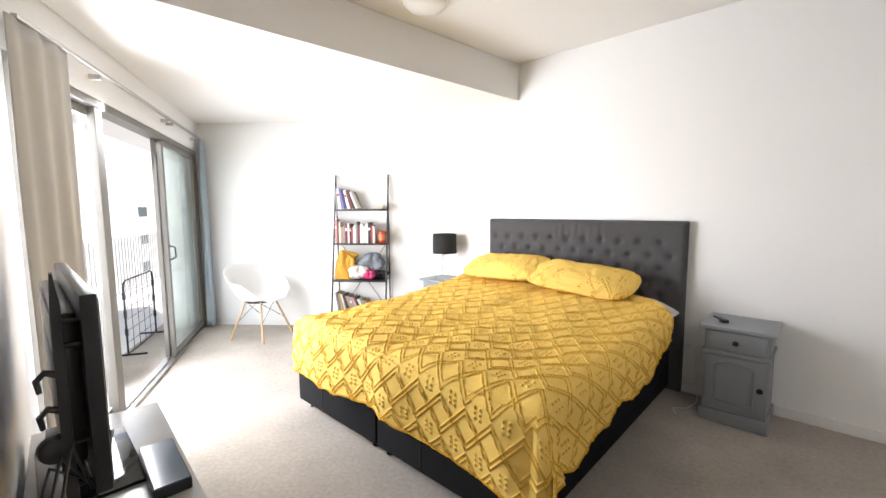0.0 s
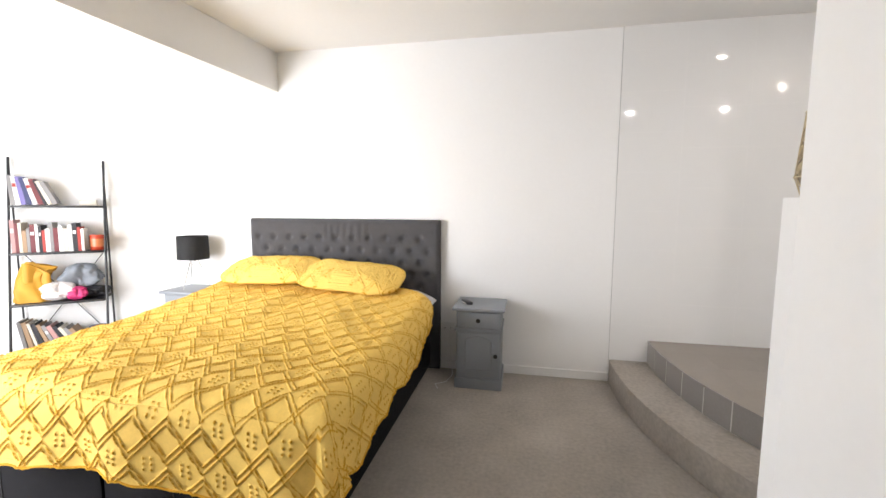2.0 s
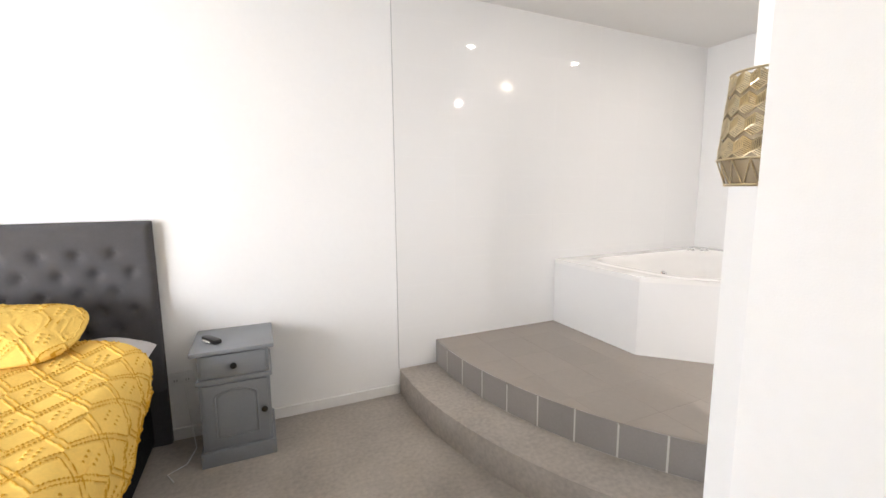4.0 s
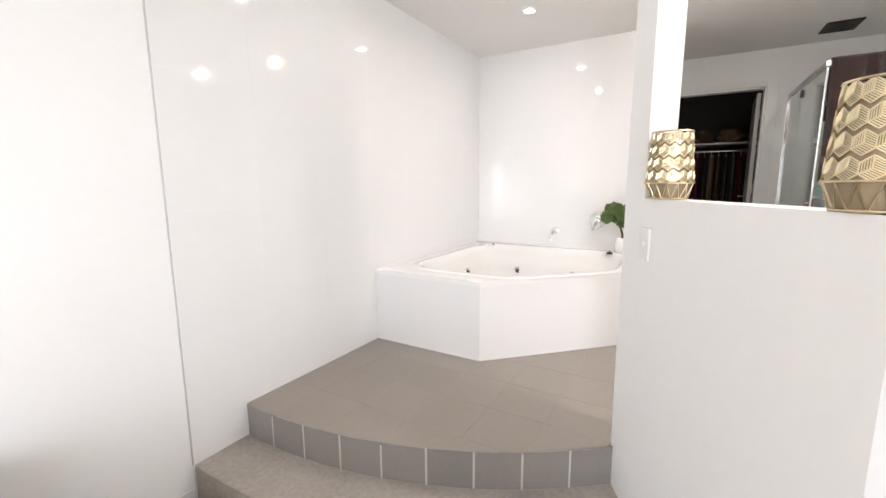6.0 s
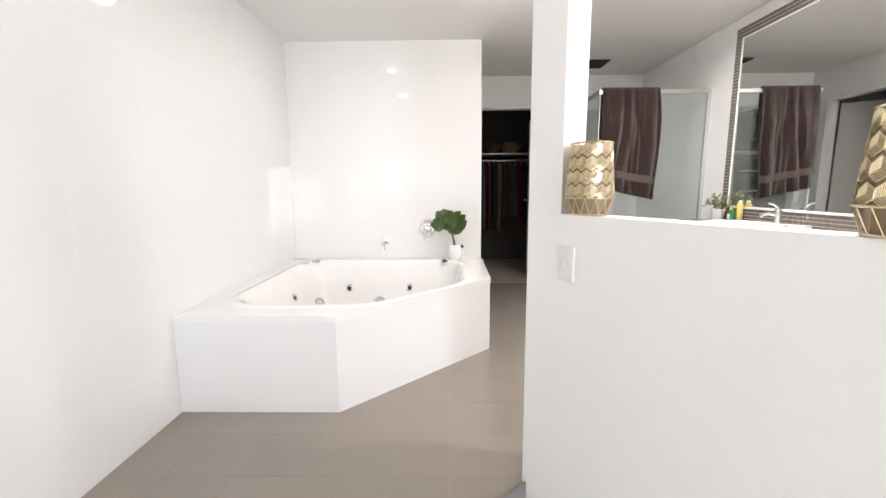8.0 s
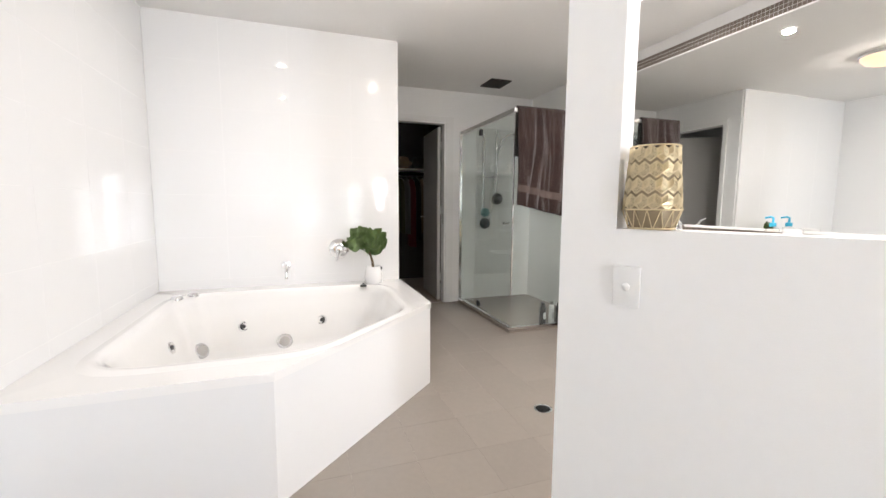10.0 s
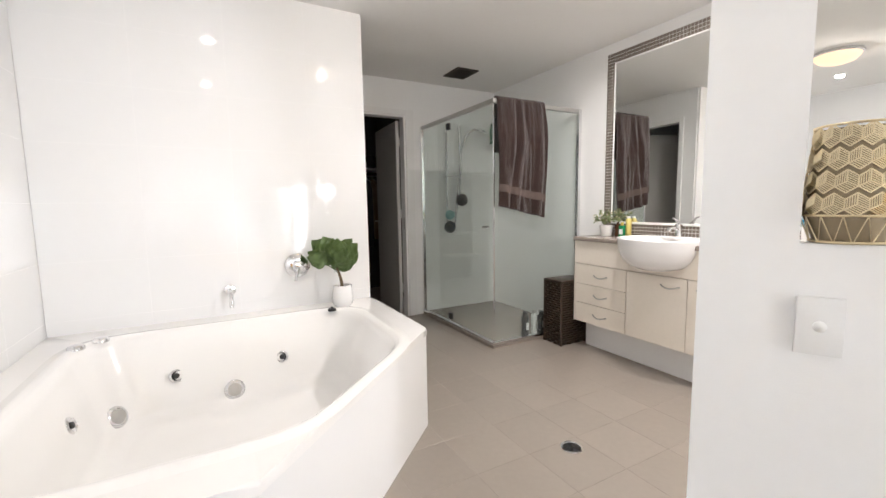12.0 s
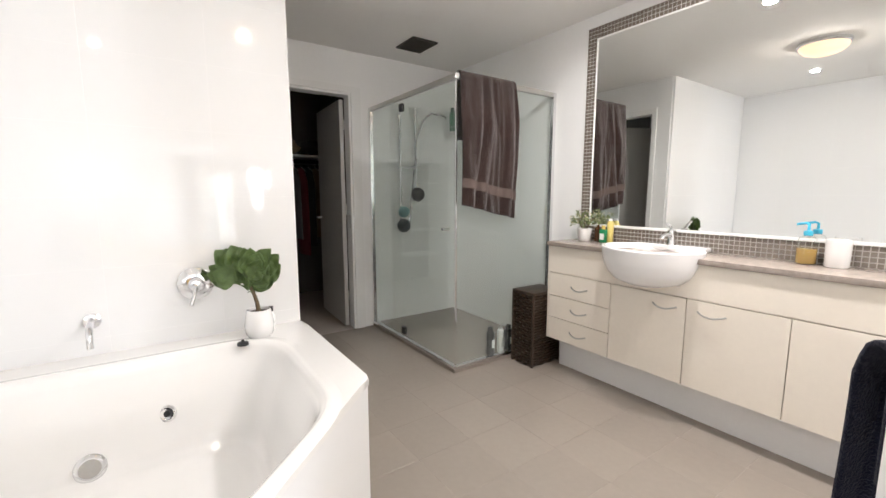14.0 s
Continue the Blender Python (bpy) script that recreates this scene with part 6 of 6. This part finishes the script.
# the robe beyond, its walls coloured near black to stand for missing light
robe = thing("wall_robe", "robe walls beyond the open door, coloured dark for shade", "wall", kind="structure")
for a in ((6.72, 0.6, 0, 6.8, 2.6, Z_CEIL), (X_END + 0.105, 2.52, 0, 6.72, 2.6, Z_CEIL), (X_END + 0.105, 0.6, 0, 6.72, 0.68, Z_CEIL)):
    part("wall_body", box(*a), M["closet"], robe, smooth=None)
part("robe_floor", box(X_END + 0.02, 0.68, Z_BATH - 0.012, 6.72, 2.52, Z_BATH - 0.002), M["carpet"], robe, "dark carpet", smooth=None)
shelving = thing("robe_shelf", "robe shelf and hanging rail crowded with clothes", "wardrobe")
part("shelf", box(6.25, 0.69, 2.02, 6.71, 2.5, 2.04), M["trim"], shelving, smooth=None)
part("rail", tube([(6.42, 0.69, 1.94), (6.42, 2.5, 1.94)], 0.014, 10), M["chrome"], shelving)
for z in (0.75, 1.1, 1.45, 1.75):
    part("shelf", box(6.32, 2.0, z, 6.71, 2.5, z + 0.018), M["trim"], shelving, smooth=None)
random.seed(31)
CLOTHES = [("brown", (0.10, 0.06, 0.04)), ("tan", (0.24, 0.17, 0.11)), ("black", (0.02, 0.02, 0.022)), ("dark red", (0.16, 0.02, 0.03)), ("grey", (0.14, 0.14, 0.14)), ("olive", (0.08, 0.08, 0.04))]
for k in range(15):
    nm, c = CLOTHES[k % 6]
    y = 0.80 + 0.08 * k
    g = thing("garment", nm + " garment on a hanger in the robe", "garment", Matrix.Translation((6.42, y, 0)), "hanging clothes")
    hgt = random.uniform(0.75, 1.1)

    def cloth(u, v, hgt=hgt, k=k):
        a = 2 * math.pi * u
        w = 0.20 * (0.25 + 0.75 * min(1, v * 6)) * (1 + 0.12 * v)
        return (w * math.cos(a), (0.028 + 0.012 * math.sin(3 * a + k)) * math.sin(a), 1.90 - hgt * v)
    part("fabric", grid(20, 14, cloth, closed_u=True), dye("cloth_" + nm.replace(" ", "_"), c, 0.9), g, smooth=180)
    part("hanger", tube([(-0.18, 0, 1.86), (0, 0, 1.915), (0, 0, 1.95), (0.012, 0, 1.962)], 0.0035, 6), M["steel"], g)
for k in range(6):
    nm, c = CLOTHES[(k * 5 + 2) % 6]
    solid("storage_box", soft_lump(0.3, 0.26, 0.18, 40 + k, 4.0), M["cloth_" + nm.replace(" ", "_")] if "cloth_" + nm.replace(" ", "_") in M else dye("cloth_" + nm, c, 0.9), nm + " folded bundle on the robe shelf", "folded clothes", 180,
          group="bundles on the robe shelf", at=Matrix.Translation((6.48, 0.9 + 0.28 * k, 2.041)))

# ceiling fittings
for x, y in DOWNLIGHTS:
    dl = thing("downlight", "small recessed downlight with white trim, lit", "downlight", Matrix.Translation((x, y, Z_CEIL - 0.001)), "bathroom downlights")
    part("trim_ring", lathe([(0.050, 0), (0.050, -0.004), (0.039, -0.008), (0.037, -0.002)], 32, cap=False), M["white_plastic"], dl)
    part("lens", lathe([(0.0, -0.003), (0.036, -0.003), (0.036, -0.004), (0.0, -0.0045)], 28, cap=False), M["lamp_glow"], dl, "glowing lens")
oy = thing("ceiling_light", "round oyster ceiling light glowing warm", "ceiling light", Matrix.Translation((OYSTER[0], OYSTER[1], Z_CEIL)), "ceiling lights")
part("pan", lathe([(0.17, -0.001), (0.17, -0.022), (0.16, -0.03)], 40), M["chrome"], oy, "chrome rim")
bowl_ob = part("diffuser", lathe([(0.158, -0.028), (0.152, -0.05), (0.125, -0.078), (0.07, -0.098), (0.01, -0.104)], 40), M["oyster_glow"], oy, "lit opal glass bowl")
bowl_ob.visible_shadow = False
vent = thing("ceiling_vent", "dark square exhaust vent in the ceiling", "vent", Matrix.Translation((4.56, 0.60, Z_CEIL - 0.001)))
part("backing", box(-0.125, -0.10, -0.003, 0.125, 0.10, 0), M["vent_dark"], vent, smooth=None)
for a in ((-0.14, -0.115, -0.012, 0.14, -0.10, 0), (-0.14, 0.10, -0.012, 0.14, 0.115, 0), (-0.14, -0.0995, -0.012, -0.125, 0.0995, 0), (0.125, -0.0995, -0.012, 0.14, 0.0995, 0)):
    part("frame", box(*a), M["vent_dark"], vent, smooth=None)
for k in range(8):
    part("slat", box(-0.124, -0.092 + 0.0245 * k, -0.011, 0.124, -0.082 + 0.0245 * k, -0.0035), M["vent_dark"], vent, smooth=None)
drain = thing("floor_drain", "round dark floor waste in the tiles", "drain", Matrix.Translation((2.39, 1.31, Z_BATH + 0.0005)))
part("ring", lathe([(0.052, 0), (0.052, 0.003), (0.044, 0.004), (0.042, 0.001)], 32, cap=False), M["chrome"], drain)
part("grate", lathe([(0.0, 0.0), (0.043, 0.0), (0.043, 0.0015), (0.0, 0.002)], 28, cap=False), M["gloss_black"], drain)

# ---- tiled pieces ----
# glossy wall tiles: headboard wall beside the bath and the bath's alcove
tile_wall = thing("tile_wall_north", "glossy white wall tiles with fine white joints", "wall tiles", kind="structure")
part("backing", box(0.6535, Y_HEAD - 0.0096, 0.0, X_ALC + 0.05, Y_HEAD + 0.12, Z_CEIL), M["grout_white"], tile_wall, smooth=None)
part("edge_strip", box(0.6492, Y_HEAD - 0.0105, Z_STEP, 0.6533, Y_HEAD - 0.0005, Z_CEIL - 0.001), M["rail_paint"], tile_wall, "slim pale grey edge strip", smooth=None)
TW, TH, G = 0.4516, 0.3057, 0.00045
tile_me = {}


def tile_mesh(w, h, t, mat):
    key = (round(w, 4), round(h, 4), round(t, 4), mat.name)
    if key not in tile_me:
        bm = bmesh.new()
        b = 0.0005
        lo = [bm.verts.new((x, y, 0)) for x, y in ((0, 0), (w, 0), (w, h), (0, h))]
        mid = [bm.verts.new((x, y, t - b)) for x, y in ((0, 0), (w, 0), (w, h), (0, h))]
        top = [bm.verts.new((x, y, t)) for x, y in ((b, b), (w - b, b), (w - b, h - b), (b, h - b))]
        for p, q in ((lo, mid), (mid, top)):
            for i in range(4):
                bm.faces.new((p[i], p[(i + 1) % 4], q[(i + 1) % 4], q[i]))
        bm.faces.new(top)
        me = bpy.data.meshes.new("tile")
        bm.to_mesh(me)
        bm.free()
        me.materials.append(mat)
        tile_me[key] = me
    return tile_me[key]


def tile(parent, origin, ex, ey, w, h, t, mat):
    ob = new("tile", tile_mesh(w, h, t, mat))
    n = Vector(ex).cross(Vector(ey))
    ob.matrix_world = Matrix(((ex[0], ey[0], n[0], origin[0]), (ex[1], ey[1], n[1], origin[1]), (ex[2], ey[2], n[2], origin[2]), (0, 0, 0, 1)))
    ob.parent = parent
    return ob


x = 0.655
while x < X_ALC - 0.02:
    w = min(TW, X_ALC - 0.002 - x)
    z = Z_STEP if x < 0.95 else Z_BATH
    while z < Z_CEIL - 0.01:
        h = min(TH, Z_CEIL - 0.002 - z)
        tile(tile_wall, (x + G, Y_HEAD - 0.001, z + G), (1, 0, 0), (0, 0, 1), w - 2 * G, h - 2 * G, 0.009, M["tile_white"])
        z += TH
    x += TW
tile_alc = thing("tile_wall_alcove", "glossy white tiles at the head of the bath", "wall tiles", kind="structure")
part("backing", box(X_ALC - 0.0086, 1.836, Z_BATH, X_ALC + 0.0095, Y_HEAD - 0.0115, Z_CEIL), M["grout_white"], tile_alc, smooth=None)
y = Y_HEAD - 0.012
while y > 1.86:
    w = min(TW, y - 1.836)
    z = Z_BATH
    while z < Z_CEIL - 0.01:
        h = min(TH, Z_CEIL - 0.002 - z)
        tile(tile_alc, (X_ALC, y - G, z + G), (0, -1, 0), (0, 0, 1), w - 2 * G, h - 2 * G, 0.009, M["tile_white"])
        z += TH
    y -= TW
for _b in ((X_ALC + 0.0105, WC0, Z_BATH), (WC1, X_END - 0.015, Z_BATH), (WC0, WC1, DOOR_Z)):
    part("edge_face", box(_b[0], 1.825, _b[2], _b[1], 1.8355, Z_CEIL - 0.001), M["paint"], tile_alc, "white painted return", smooth=None)

# riser tiles along the curved platform, with pale joints
riser = thing("platform_riser", "curved riser of grey tiles with pale joints", "riser tiles", kind="structure")
bm = bmesh.new()
pts_o = upper
for (p, q) in zip(pts_o, pts_o[1:]):
    p, q = Vector((*p, 0)), Vector((*q, 0))
    d = (q - p).normalized()
    n = Vector((d.y, -d.x, 0))
    n = n if n.dot(p - ARC_C) > 0 else -n
    add_prism(bm, [xy(p - d * 0.001), xy(q + d * 0.001), xy(q + n * 0.0105), xy(p + n * 0.0105)], Z_STEP - 0.002, Z_BATH - 0.004)
part("joint_bed", bm, M["grout_light"], riser, "pale grout joints", smooth=None)
r = ARC_R2
a_start = math.atan2(Y_HEAD - ARC_C.y - 0.012, -math.sqrt(r * r - (Y_HEAD - 0.012 - ARC_C.y) ** 2))
for k in range(9):
    a0, a1 = a_start + k * 0.0862 + 0.0019, a_start + (k + 1) * 0.0862 - 0.0019
    if k == 8:
        a1 = a_start + 0.772
    bm = bmesh.new()
    ring = [(ARC_C + Vector((math.cos(a), math.sin(a), 0)) * rr) for rr in (r + 0.004, r + 0.012) for a in [a0 + (a1 - a0) * i / 4 for i in range(5)]]
    add_prism(bm, [xy(p) for p in ring[5:]] + [xy(p) for p in ring[:5][::-1]], Z_STEP + 0.002, Z_BATH - 0.001)
    part("tile", bm, M["tile_riser"], riser, smooth=None)

# floor tiles, laid square to the room
floor_tiles = thing("floor_bathroom", "large taupe floor tiles with thin pale joints", "floor tiles", kind="structure")
FT = 0.30


def clip_poly(poly, f):
    out = []
    for i in range(len(poly)):
        p, q = poly[i], poly[(i + 1) % len(poly)]
        fp, fq = f(p), f(q)
        if fp >= 0:
            out.append(p)
        if fp * fq < 0:
            t = fp / (fp - fq)
            out.append((p[0] + (q[0] - p[0]) * t, p[1] + (q[1] - p[1]) * t))
    return out


for i in range(-1, 17):
    for j in range(-1, 14):
        x0, y0 = 0.65 + i * FT, -0.28 + j * FT
        poly = [(x0 + G, y0 + G), (x0 + FT - G, y0 + G), (x0 + FT - G, y0 + FT - G), (x0 + G, y0 + FT - G)]
        cx, cy = x0 + FT / 2, y0 + FT / 2
        if cx > 2.35 and cy > 2.7 or (cx + cy > 5.35 and cx > 2.1 and cy > 1.95):
            continue
        if cx > SX + 0.16 and cy < SY - 0.16:
            continue
        if cx > X_ALC + 0.16 and cy > 1.82 + 0.16:
            continue
        poly = clip_poly(poly, lambda p: p[1] - Y_MIR - 0.002)
        poly = clip_poly(poly, lambda p: Y_HEAD - 0.014 - p[1])
        poly = clip_poly(poly, lambda p: X_END - 0.001 - p[0])
        if not poly:
            continue
        if cx < 1.75 and cy > 1.6:
            for s in range(3):
                poly = clip_poly(poly, lambda p: ARC_R2 + 0.012 - (Vector((p[0], p[1], 0)) - ARC_C).length) if len(poly) > 2 else poly
        if cx < 1.75 and cy < 2.1 and len(poly) > 2 and cy < 1.9:
            poly = clip_poly(poly, lambda p: (Vector((p[0], p[1], 0)) - F0).dot(FB) - 0.101) if cx < 1.60 else poly
            poly = clip_poly(poly, lambda p: p[0] - 0.735) if len(poly) > 2 else poly
        if len(poly) < 3:
            continue
        area = abs(sum(poly[a][0] * poly[(a + 1) % len(poly)][1] - poly[(a + 1) % len(poly)][0] * poly[a][1] for a in range(len(poly)))) / 2
        if area < 0.0008:
            continue
        if len(poly) == 4 and abs(area - (FT - 2 * G) ** 2) < 1e-6:
            tile(floor_tiles, (x0 + G, y0 + G, Z_BATH - 0.012), (1, 0, 0), (0, 1, 0), FT - 2 * G, FT - 2 * G, 0.012, M["tile_floor"])
        else:
            part("tile", prism(poly, Z_BATH - 0.012, Z_BATH), M["tile_floor"], floor_tiles, smooth=None)
